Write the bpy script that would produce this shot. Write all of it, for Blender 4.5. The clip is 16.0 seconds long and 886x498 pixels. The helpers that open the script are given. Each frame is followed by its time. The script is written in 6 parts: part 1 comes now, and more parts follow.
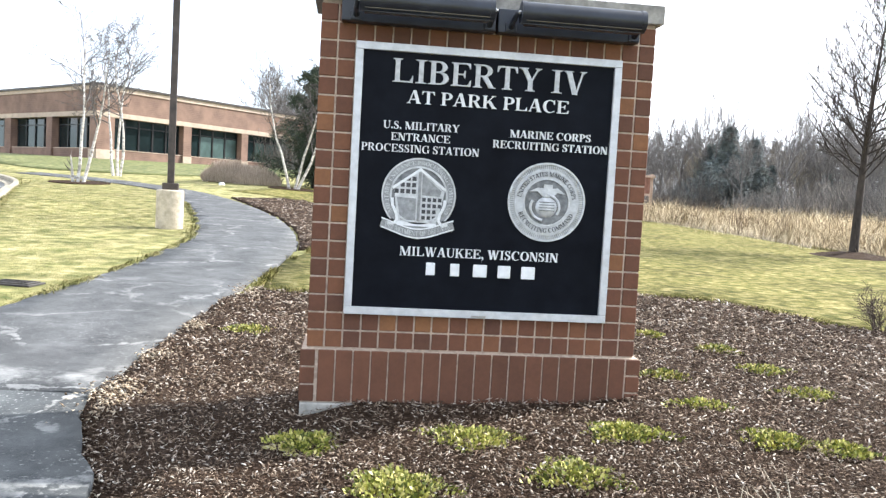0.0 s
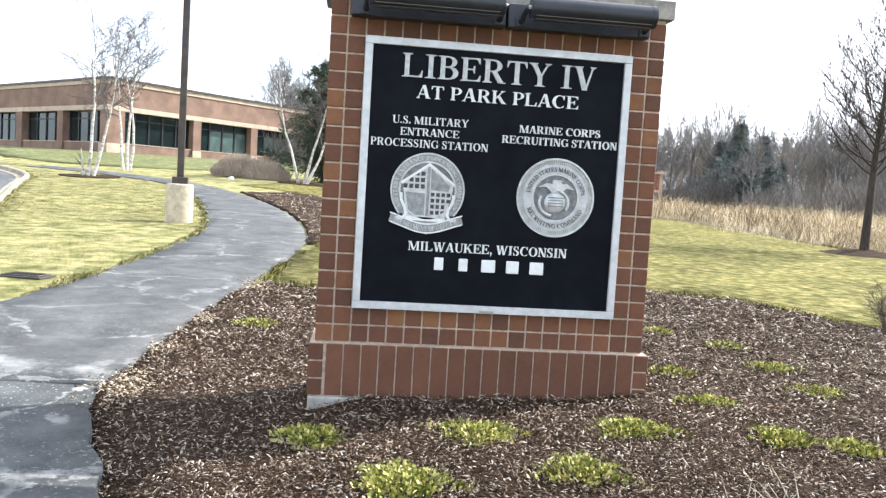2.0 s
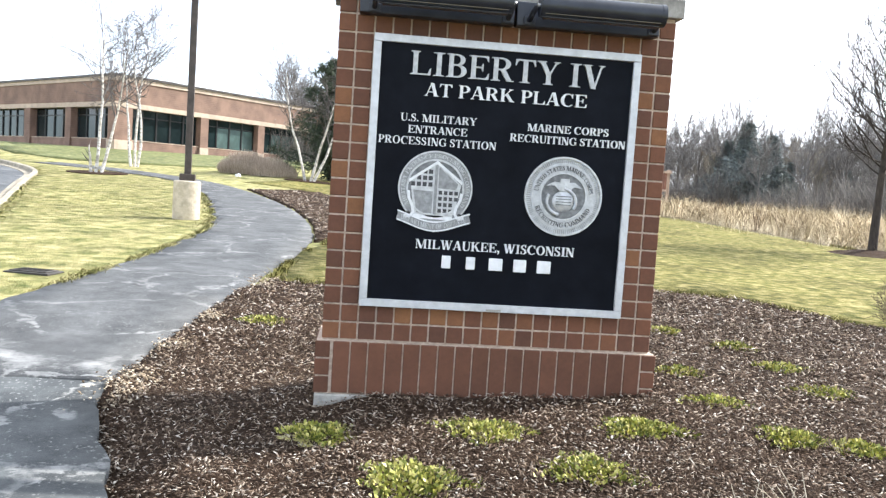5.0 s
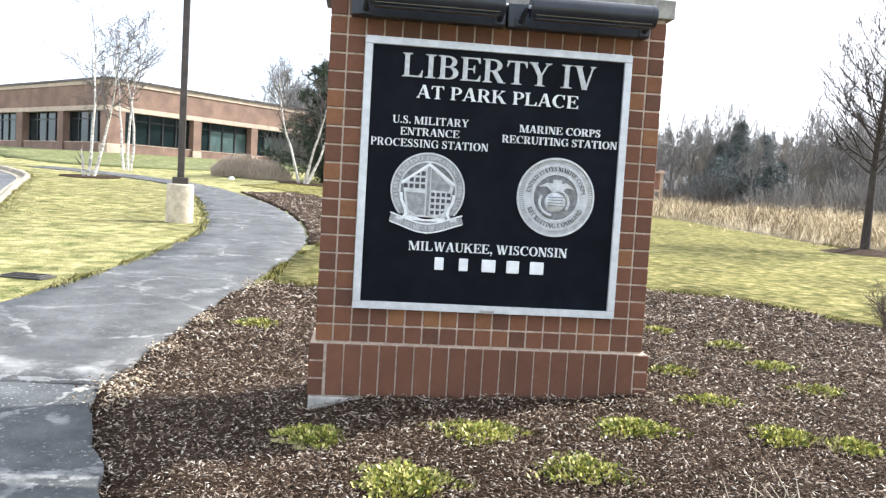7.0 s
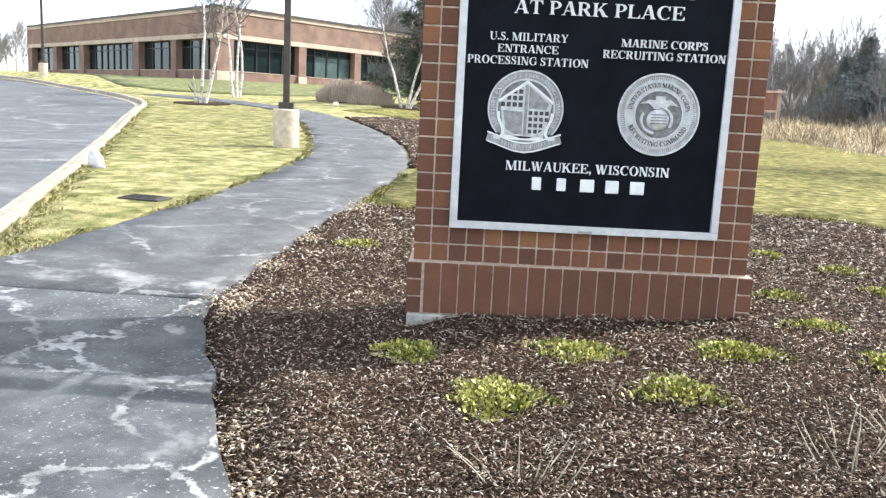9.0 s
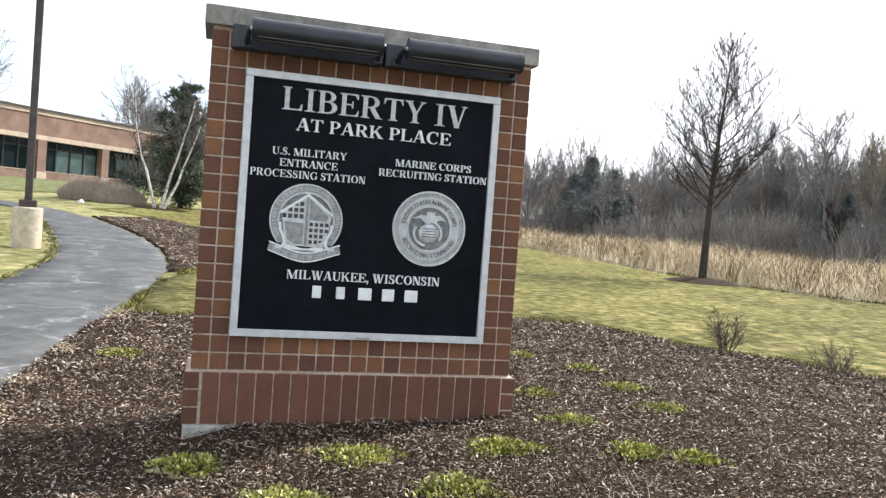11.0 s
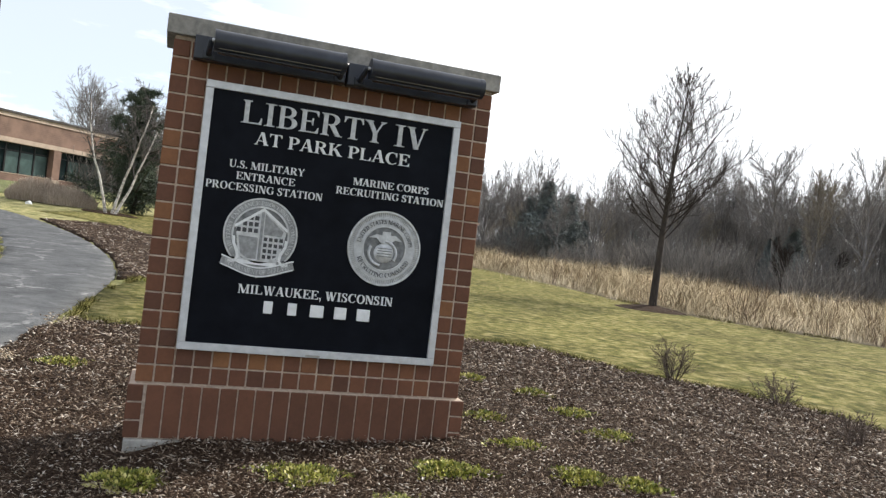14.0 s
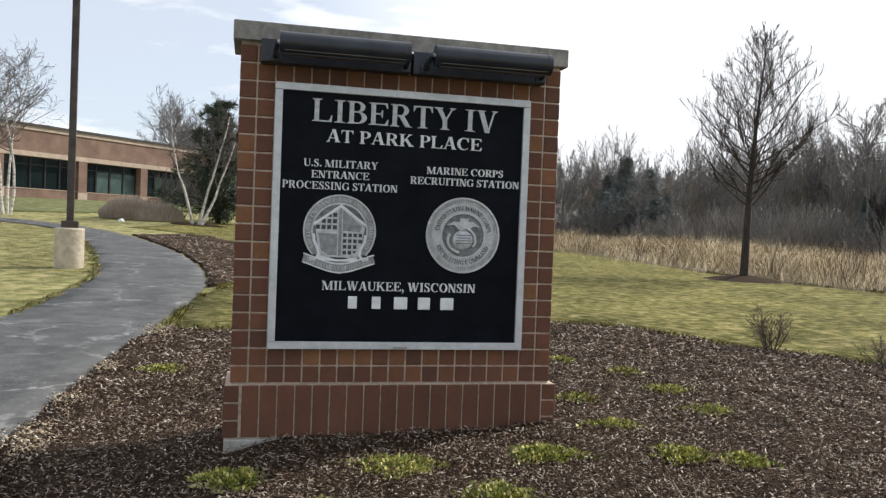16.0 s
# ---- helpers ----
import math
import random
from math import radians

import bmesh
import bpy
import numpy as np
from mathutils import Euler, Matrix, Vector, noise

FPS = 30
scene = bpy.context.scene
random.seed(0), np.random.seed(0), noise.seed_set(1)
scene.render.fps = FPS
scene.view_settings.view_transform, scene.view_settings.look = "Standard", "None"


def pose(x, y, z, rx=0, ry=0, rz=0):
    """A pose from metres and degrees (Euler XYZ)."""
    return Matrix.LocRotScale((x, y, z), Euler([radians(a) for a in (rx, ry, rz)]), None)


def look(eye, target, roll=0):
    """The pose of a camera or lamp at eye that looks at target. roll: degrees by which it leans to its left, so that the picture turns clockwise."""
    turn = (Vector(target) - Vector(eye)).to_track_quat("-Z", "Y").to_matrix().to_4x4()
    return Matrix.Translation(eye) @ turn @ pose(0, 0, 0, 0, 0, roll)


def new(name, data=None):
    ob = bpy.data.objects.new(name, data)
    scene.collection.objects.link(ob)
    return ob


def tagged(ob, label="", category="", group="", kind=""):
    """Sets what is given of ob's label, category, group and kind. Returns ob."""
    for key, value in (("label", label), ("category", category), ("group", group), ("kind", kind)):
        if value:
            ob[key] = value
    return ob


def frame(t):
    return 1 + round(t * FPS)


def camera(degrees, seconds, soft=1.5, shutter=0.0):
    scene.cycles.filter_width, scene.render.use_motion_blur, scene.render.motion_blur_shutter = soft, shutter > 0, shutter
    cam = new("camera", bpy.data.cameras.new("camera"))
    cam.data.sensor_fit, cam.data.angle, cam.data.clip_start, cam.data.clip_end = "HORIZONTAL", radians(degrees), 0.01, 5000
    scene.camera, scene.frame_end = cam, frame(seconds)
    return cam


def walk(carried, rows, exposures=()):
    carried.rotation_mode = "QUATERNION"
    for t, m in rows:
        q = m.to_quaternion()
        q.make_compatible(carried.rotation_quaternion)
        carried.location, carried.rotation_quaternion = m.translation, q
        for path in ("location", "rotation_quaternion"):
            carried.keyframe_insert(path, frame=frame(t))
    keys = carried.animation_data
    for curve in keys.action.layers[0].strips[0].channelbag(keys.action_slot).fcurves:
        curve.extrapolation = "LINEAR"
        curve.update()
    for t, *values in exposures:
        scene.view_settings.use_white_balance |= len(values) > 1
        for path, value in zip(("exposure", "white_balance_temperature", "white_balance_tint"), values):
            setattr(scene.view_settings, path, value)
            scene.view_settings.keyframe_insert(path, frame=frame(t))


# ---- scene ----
cam = camera(56.7, 16.0, soft=1.35)
PATH = [
    (0, (-0.766, -4.666, 1.199), (-0.531, -2.684, 1.071), 3.2),
    (0.5, (-0.768, -4.673, 1.198), (-0.542, -2.691, 1.061), 3.3),
    (1, (-0.766, -4.669, 1.199), (-0.541, -2.686, 1.059), 3.2),
    (1.5, (-0.765, -4.666, 1.199), (-0.538, -2.684, 1.059), 3.3),
    (2, (-0.766, -4.668, 1.196), (-0.551, -2.685, 1.056), 3.5),
    (2.5, (-0.764, -4.662, 1.2), (-0.546, -2.68, 1.048), 3.3),
    (3, (-0.769, -4.658, 1.194), (-0.544, -2.677, 1.033), 3.3),
    (3.5, (-0.768, -4.67, 1.193), (-0.546, -2.688, 1.049), 3.3),
    (4, (-0.772, -4.671, 1.196), (-0.576, -2.687, 1.04), 3.5),
    (4.2, (-0.773, -4.662, 1.19), (-0.581, -2.677, 1.043), 4.0),
    (6.3, (-0.768, -4.67, 1.206), (-0.55, -2.687, 1.062), 3.3),
    (6.5, (-0.765, -4.672, 1.192), (-0.546, -2.689, 1.055), 3.5),
    (7, (-0.765, -4.668, 1.197), (-0.551, -2.684, 1.056), 3.4),
    (7.5, (-0.77, -4.672, 1.191), (-0.561, -2.691, 1.017), 3.2),
    (8, (-0.765, -4.67, 1.192), (-0.59, -2.682, 1.062), 2.9),
    (8.5, (-0.754, -4.68, 1.189), (-0.684, -2.689, 1.008), 1.7),
    (8.8, (-0.725, -4.678, 1.187), (-0.732, -2.691, 0.955), 2.3),
    (9, (-0.73, -4.675, 1.168), (-0.756, -2.704, 0.834), 2.8),
    (9.2, (-0.715, -4.654, 1.169), (-0.667, -2.676, 0.871), 3.4),
    (9.3, (-0.73, -4.674, 1.177), (-0.609, -2.693, 0.933), 3.3),
    (9.5, (-0.77, -4.742, 1.217), (-0.474, -2.769, 1.091), 2.6),
    (9.7, (-0.848, -4.788, 1.21), (-0.436, -2.834, 1.103), 0.2),
    (11.8, (-0.892, -4.838, 1.214), (-0.297, -2.93, 1.184), 6.0),
    (12, (-0.895, -4.836, 1.215), (-0.321, -2.921, 1.181), 5.5),
    (12.5, (-0.906, -4.836, 1.215), (-0.4, -2.902, 1.218), 5.6),
    (13, (-0.906, -4.83, 1.21), (-0.408, -2.893, 1.173), 4.6),
    (13.5, (-0.9, -4.82, 1.21), (-0.4, -2.884, 1.187), 3.8),
    (14, (-0.887, -4.848, 1.231), (-0.247, -2.953, 1.233), 6.6),
    (14.2, (-0.893, -4.844, 1.243), (-0.29, -2.94, 1.348), 6.6),
    (14.5, (-0.868, -4.86, 1.228), (-0.253, -2.958, 1.256), 2.7),
    (15, (-0.867, -4.85, 1.219), (-0.28, -2.94, 1.248), 2.7),
    (15.5, (-0.862, -4.826, 1.211), (-0.321, -2.902, 1.184), 1.9),
    (16, (-0.868, -4.805, 1.21), (-0.413, -2.858, 1.17), 2.2),
]
EXPOSURES = [(0, 0.96, 6100, 10), (9.2, 0.96, 6100, 10), (11.8, 0.26, 6350, 10), (12.5, 0.16, 6400, 10), (13, 0.07, 6400, 10), (13.5, 0.03, 6400, 10), (14.5, -0.09, 6400, 10), (15, -0.25, 6400, 10), (15.5, -0.30, 6400, 10), (16, -0.24, 6400, 10)]
walk(cam, [(t, look(eye, target, roll)) for t, eye, target, roll in PATH], EXPOSURES)


# ---------------------------------------------------------------- world, sun, exposure
SUN_AZ = math.atan2(0.94, 0.345)          # from +y towards +x
SUN_EL = radians(41.5)
SUN_DIR = Vector((math.sin(SUN_AZ) * math.cos(SUN_EL), math.cos(SUN_AZ) * math.cos(SUN_EL), math.sin(SUN_EL)))


def make_world():
    w = bpy.data.worlds.new("daylight")
    scene.world = w
    w.use_nodes = True
    nt = w.node_tree
    n, l = nt.nodes, nt.links
    bg = n["Background"]
    sky = n.new("ShaderNodeTexSky")
    sky.sky_type = "NISHITA"
    sky.sun_disc = False
    sky.sun_elevation, sky.sun_rotation = SUN_EL, SUN_AZ
    sky.dust_density, sky.ozone_density = 0.6, 2.0
    co = n.new("ShaderNodeTexCoord")
    mp = n.new("ShaderNodeMapping")
    mp.inputs["Scale"].default_value = (1.3, 1.3, 5.5)
    mp.inputs["Location"].default_value = (0.35, 0.1, 0.2)
    cloud = n.new("ShaderNodeTexNoise")
    cloud.inputs["Scale"].default_value, cloud.inputs["Detail"].default_value = 2.2, 7
    cloud.inputs["Roughness"].default_value = 0.62
    ramp = n.new("ShaderNodeValToRGB")
    ramp.color_ramp.elements[0].position, ramp.color_ramp.elements[1].position = 0.44, 0.60
    ramp.color_ramp.elements[0].color = (0.30, 0.30, 0.30, 1)
    ramp.color_ramp.elements[1].color = (0.9, 0.9, 0.9, 1)
    mix = n.new("ShaderNodeMix")
    mix.data_type = "RGBA"
    mix.inputs["B"].default_value = (13.4, 13.6, 13.9, 1)
    # the veil of thin cloud thickens towards the sun
    veil = n.new("ShaderNodeVectorMath")
    veil.operation = "DOT_PRODUCT"
    veil.inputs[1].default_value = (0.86, 0.48, 0.10)
    vr = n.new("ShaderNodeMapRange")
    vr.inputs["From Min"].default_value, vr.inputs["From Max"].default_value = 0.32, 0.72
    mx = n.new("ShaderNodeMath")
    mx.operation = "MAXIMUM"
    l.new(co.outputs["Generated"], mp.inputs["Vector"])
    l.new(mp.outputs["Vector"], cloud.inputs["Vector"])
    # a thin place in the cloud over the office
    gap = n.new("ShaderNodeVectorMath")
    gap.operation = "DOT_PRODUCT"
    gap.inputs[1].default_value = (-0.22, 0.93, 0.29)
    gr = n.new("ShaderNodeMapRange")
    gr.inputs["From Min"].default_value, gr.inputs["From Max"].default_value = 0.90, 0.985
    gr.inputs["To Min"].default_value, gr.inputs["To Max"].default_value = 0.0, 0.07
    thin = n.new("ShaderNodeMath")
    thin.operation = "SUBTRACT"
    l.new(co.outputs["Generated"], gap.inputs[0])
    l.new(gap.outputs["Value"], gr.inputs["Value"])
    l.new(cloud.outputs["Fac"], thin.inputs[0])
    l.new(gr.outputs["Result"], thin.inputs[1])
    l.new(thin.outputs["Value"], ramp.inputs["Fac"])
    l.new(co.outputs["Generated"], veil.inputs[0])
    l.new(veil.outputs["Value"], vr.inputs["Value"])
    l.new(vr.outputs["Result"], mx.inputs[0])
    # haze before the lens, on the sun's side of the sky
    front = n.new("ShaderNodeVectorMath")
    front.operation = "DOT_PRODUCT"
    front.inputs[1].default_value = (-0.10, 0.97, 0.20)
    hz = n.new("ShaderNodeMapRange")
    hz.inputs["From Min"].default_value, hz.inputs["From Max"].default_value = -0.1, 0.9
    hz.inputs["To Min"].default_value, hz.inputs["To Max"].default_value = 0.0, 0.25
    l.new(co.outputs["Generated"], front.inputs[0])
    l.new(front.outputs["Value"], hz.inputs["Value"])
    both = n.new("ShaderNodeMath")
    both.use_clamp = True
    l.new(ramp.outputs["Color"], both.inputs[0])
    l.new(hz.outputs["Result"], both.inputs[1])
    l.new(both.outputs["Value"], mx.inputs[1])
    l.new(mx.outputs["Value"], mix.inputs["Factor"])
    tint = n.new("ShaderNodeVectorMath")
    tint.operation = "MULTIPLY"
    tint.inputs[1].default_value = (0.80, 1.04, 1.22)
    l.new(sky.outputs["Color"], tint.inputs[0])
    l.new(tint.outputs["Vector"], mix.inputs["A"])
    l.new(mix.outputs["Result"], bg.inputs["Color"])
    bg.inputs["Strength"].default_value = 0.102


make_world()
sun_data = bpy.data.lights.new("sun", "SUN")
sun_data.energy, sun_data.angle, sun_data.color = 5.0, radians(0.6), (1.0, 0.94, 0.85)
sun = new("sun", sun_data)
sun.matrix_world = look(SUN_DIR * 50, (0, 0, 0))


# ---------------------------------------------------------------- materials
def surface(name, stops, scale=8.0, rough=0.85, bump=0.3, bump_scale=60.0, metal=0.0, by=None, stretch=(1, 1, 1),
            grime=0.25, grime_scale=1.2, spec=0.4, detail=6.0, bump_distance=0.01):
    """A procedural surface: stops of colour along a grain noise, or along a random value per object or per island, with large stains and relief."""
    m = bpy.data.materials.new(name)
    m.use_nodes = True
    nt = m.node_tree
    n, l = nt.nodes, nt.links
    b = n["Principled BSDF"]
    b.inputs["Roughness"].default_value, b.inputs["Metallic"].default_value = rough, metal
    b.inputs["Specular IOR Level"].default_value = spec
    geo = n.new("ShaderNodeNewGeometry")
    mp = n.new("ShaderNodeMapping")
    mp.inputs["Scale"].default_value = stretch
    l.new(geo.outputs["Position"], mp.inputs["Vector"])
    grain = n.new("ShaderNodeTexNoise")
    grain.inputs["Scale"].default_value, grain.inputs["Detail"].default_value = scale, detail
    grain.inputs["Roughness"].default_value = 0.65
    l.new(mp.outputs["Vector"], grain.inputs["Vector"])
    ramp = n.new("ShaderNodeValToRGB")
    el = ramp.color_ramp.elements
    while len(el) < len(stops):
        el.new(0.5)
    for e, (p, c) in zip(el, stops):
        e.position, e.color = p, (*c, 1)
    if by == "object":
        info = n.new("ShaderNodeObjectInfo")
        src = info.outputs["Random"]
    elif by == "turf":
        # patches of growth, with each blade a little apart from its neighbours
        src = n.new("ShaderNodeMapRange").outputs["Result"]
        src.node.inputs["From Min"].default_value, src.node.inputs["From Max"].default_value = 0.27, 0.73
        own = n.new("ShaderNodeMath")
        own.operation = "MULTIPLY_ADD"
        own.inputs[1].default_value = 0.13
        l.new(geo.outputs["Random Per Island"], own.inputs[0])
        lower = n.new("ShaderNodeMath")
        lower.operation = "SUBTRACT"
        lower.inputs[1].default_value = 0.065
        l.new(grain.outputs["Fac"], lower.inputs[0])
        l.new(lower.outputs["Value"], own.inputs[2])
        l.new(own.outputs["Value"], src.node.inputs["Value"])
    elif by == "island":
        src = geo.outputs["Random Per Island"]
    else:
        src = grain.outputs["Fac"]
    l.new(src, ramp.inputs["Fac"])
    stain = n.new("ShaderNodeTexNoise")
    stain.inputs["Scale"].default_value, stain.inputs["Detail"].default_value = grime_scale, 5
    l.new(mp.outputs["Vector"], stain.inputs["Vector"])
    add = n.new("ShaderNodeMath")
    add.operation = "ADD"
    l.new(stain.outputs["Fac"], add.inputs[0])
    l.new(grain.outputs["Fac"], add.inputs[1])
    rng = n.new("ShaderNodeMapRange")
    rng.inputs["From Min"].default_value, rng.inputs["From Max"].default_value = 0.7, 1.3
    rng.inputs["To Min"].default_value, rng.inputs["To Max"].default_value = 1 - grime, 1 + grime
    l.new(add.outputs["Value"], rng.inputs["Value"])
    mul = n.new("ShaderNodeVectorMath")
    mul.operation = "SCALE"
    l.new(ramp.outputs["Color"], mul.inputs[0])
    l.new(rng.outputs["Result"], mul.inputs["Scale"])
    l.new(mul.outputs["Vector"], b.inputs["Base Color"])
    if bump:
        fine = n.new("ShaderNodeTexNoise")
        fine.inputs["Scale"].default_value, fine.inputs["Detail"].default_value = bump_scale, 5
        l.new(mp.outputs["Vector"], fine.inputs["Vector"])
        bp = n.new("ShaderNodeBump")
        bp.inputs["Strength"].default_value, bp.inputs["Distance"].default_value = bump, bump_distance
        l.new(fine.outputs["Fac"], bp.inputs["Height"])
        l.new(bp.outputs["Normal"], b.inputs["Normal"])
    return m


def stained_asphalt(name, dark, light, crack_amount, crack_scale):
    """Weathered asphalt: fine aggregate, pale salt blooms, and pale mineral veins along the cracks."""
    m = surface(name, [(0.3, dark), (0.7, light)], scale=3.0, rough=0.7, bump=0.5, bump_scale=160, grime=0.28, grime_scale=0.7, spec=0.35)
    nt = m.node_tree
    n, l = nt.nodes, nt.links
    b = n["Principled BSDF"]
    old = b.inputs["Base Color"].links[0].from_socket
    geo = n.new("ShaderNodeNewGeometry")
    warp = n.new("ShaderNodeTexNoise")
    warp.inputs["Scale"].default_value, warp.inputs["Detail"].default_value = 1.7, 6
    l.new(geo.outputs["Position"], warp.inputs["Vector"])
    off = n.new("ShaderNodeVectorMath")
    off.operation = "SCALE"
    off.inputs["Scale"].default_value = 0.9
    l.new(warp.outputs["Color"], off.inputs[0])
    addv = n.new("ShaderNodeVectorMath")
    l.new(geo.outputs["Position"], addv.inputs[0])
    l.new(off.outputs["Vector"], addv.inputs[1])
    vor = n.new("ShaderNodeTexVoronoi")
    vor.feature = "DISTANCE_TO_EDGE"
    vor.inputs["Scale"].default_value = crack_scale
    l.new(addv.outputs["Vector"], vor.inputs["Vector"])
    vein = n.new("ShaderNodeMapRange")
    vein.inputs["From Min"].default_value, vein.inputs["From Max"].default_value = 0.0, 0.022
    vein.inputs["To Min"].default_value, vein.inputs["To Max"].default_value = 1.0, 0.0
    # the crust along a crack is broken and of uneven width
    crust = n.new("ShaderNodeTexNoise")
    crust.inputs["Scale"].default_value, crust.inputs["Detail"].default_value = 11, 6
    crust.inputs["Roughness"].default_value = 0.7
    l.new(geo.outputs["Position"], crust.inputs["Vector"])
    uneven = n.new("ShaderNodeMath")
    uneven.operation = "MULTIPLY_ADD"
    uneven.inputs[1].default_value, uneven.inputs[2].default_value = -0.22, 0.102
    l.new(crust.outputs["Fac"], uneven.inputs[0])
    wide = n.new("ShaderNodeMath")
    wide.operation = "ADD"
    l.new(vor.outputs["Distance"], wide.inputs[0])
    l.new(uneven.outputs["Value"], wide.inputs[1])
    l.new(wide.outputs["Value"], vein.inputs["Value"])
    patch = n.new("ShaderNodeTexNoise")
    patch.inputs["Scale"].default_value, patch.inputs["Detail"].default_value = 0.9, 8
    patch.inputs["Roughness"].default_value = 0.7
    l.new(geo.outputs["Position"], patch.inputs["Vector"])
    pr = n.new("ShaderNodeMapRange")
    pr.inputs["From Min"].default_value, pr.inputs["From Max"].default_value = 0.42, 0.64
    l.new(patch.outputs["Fac"], pr.inputs["Value"])
    bits = n.new("ShaderNodeTexNoise")
    bits.inputs["Scale"].default_value, bits.inputs["Detail"].default_value = 44, 5
    l.new(geo.outputs["Position"], bits.inputs["Vector"])
    br = n.new("ShaderNodeMapRange")
    br.inputs["From Min"].default_value, br.inputs["From Max"].default_value = 0.60, 0.70
    l.new(bits.outputs["Fac"], br.inputs["Value"])
    both = n.new("ShaderNodeMath")
    both.operation = "MAXIMUM"
    l.new(vein.outputs["Result"], both.inputs[0])
    l.new(br.outputs["Result"], both.inputs[1])
    fac = n.new("ShaderNodeMath")
    fac.operation = "MULTIPLY"
    l.new(both.outputs["Value"], fac.inputs[0])
    l.new(pr.outputs["Result"], fac.inputs[1])
    amt = n.new("ShaderNodeMath")
    amt.operation = "MULTIPLY"
    amt.inputs[1].default_value = crack_amount
    l.new(fac.outputs["Value"], amt.inputs[0])
    # dried puddle bloom beside the joint, and a few more along the way
    sep = n.new("ShaderNodeSeparateXYZ")
    l.new(geo.outputs["Position"], sep.inputs[0])
    away = n.new("ShaderNodeMath")
    away.operation = "SUBTRACT"
    away.inputs[1].default_value = 0.72
    l.new(sep.outputs["Y"], away.inputs[0])
    ab = n.new("ShaderNodeMath")
    ab.operation = "ABSOLUTE"
    l.new(away.outputs["Value"], ab.inputs[0])
    near = n.new("ShaderNodeMapRange")
    near.inputs["From Min"].default_value, near.inputs["From Max"].default_value = 0.0, 0.55
    near.inputs["To Min"].default_value, near.inputs["To Max"].default_value = 0.16, 0.0
    l.new(ab.outputs["Value"], near.inputs["Value"])
    pool = n.new("ShaderNodeTexNoise")
    pool.inputs["Scale"].default_value, pool.inputs["Detail"].default_value = 1.5, 9
    pool.inputs["Roughness"].default_value = 0.68
    l.new(geo.outputs["Position"], pool.inputs["Vector"])
    sum_ = n.new("ShaderNodeMath")
    l.new(pool.outputs["Fac"], sum_.inputs[0])
    l.new(near.outputs["Result"], sum_.inputs[1])
    bloom = n.new("ShaderNodeMapRange")
    bloom.inputs["From Min"].default_value, bloom.inputs["From Max"].default_value = 0.64, 0.84
    bloom.inputs["To Max"].default_value = 0.5
    l.new(sum_.outputs["Value"], bloom.inputs["Value"])
    top = n.new("ShaderNodeMath")
    top.operation = "MAXIMUM"
    l.new(amt.outputs["Value"], top.inputs[0])
    l.new(bloom.outputs["Result"], top.inputs[1])
    mix = n.new("ShaderNodeMix")
    mix.data_type = "RGBA"
    mix.inputs["B"].default_value = (0.60, 0.60, 0.58, 1)
    l.new(top.outputs["Value"], mix.inputs["Factor"])
    l.new(old, mix.inputs["A"])
    l.new(mix.outputs["Result"], b.inputs["Base Color"])
    return m


def brick_wall(name, c1, c2, mortar):
    """Far brickwork: courses too small to tell apart."""
    m = surface(name, [(0.3, c1), (0.7, c2)], scale=1.2, bump=0.2, bump_scale=30, grime=0.15)
    nt = m.node_tree
    n, l = nt.nodes, nt.links
    b = n["Principled BSDF"]
    old = b.inputs["Base Color"].links[0].from_socket
    geo = n.new("ShaderNodeNewGeometry")
    sep = n.new("ShaderNodeSeparateXYZ")
    l.new(geo.outputs["Position"], sep.inputs[0])
    wave = n.new("ShaderNodeMath")
    wave.operation = "FRACT"
    sc = n.new("ShaderNodeMath")
    sc.operation = "MULTIPLY"
    sc.inputs[1].default_value = 1 / 0.1016
    l.new(sep.outputs["Z"], sc.inputs[0])
    l.new(sc.outputs["Value"], wave.inputs[0])
    cut = n.new("ShaderNodeMath")
    cut.operation = "LESS_THAN"
    cut.inputs[1].default_value = 0.12
    l.new(wave.outputs["Value"], cut.inputs[0])
    mix = n.new("ShaderNodeMix")
    mix.data_type = "RGBA"
    mix.inputs["B"].default_value = (*mortar, 1)
    l.new(cut.outputs["Value"], mix.inputs["Factor"])
    l.new(old, mix.inputs["A"])
    l.new(mix.outputs["Result"], b.inputs["Base Color"])
    return m


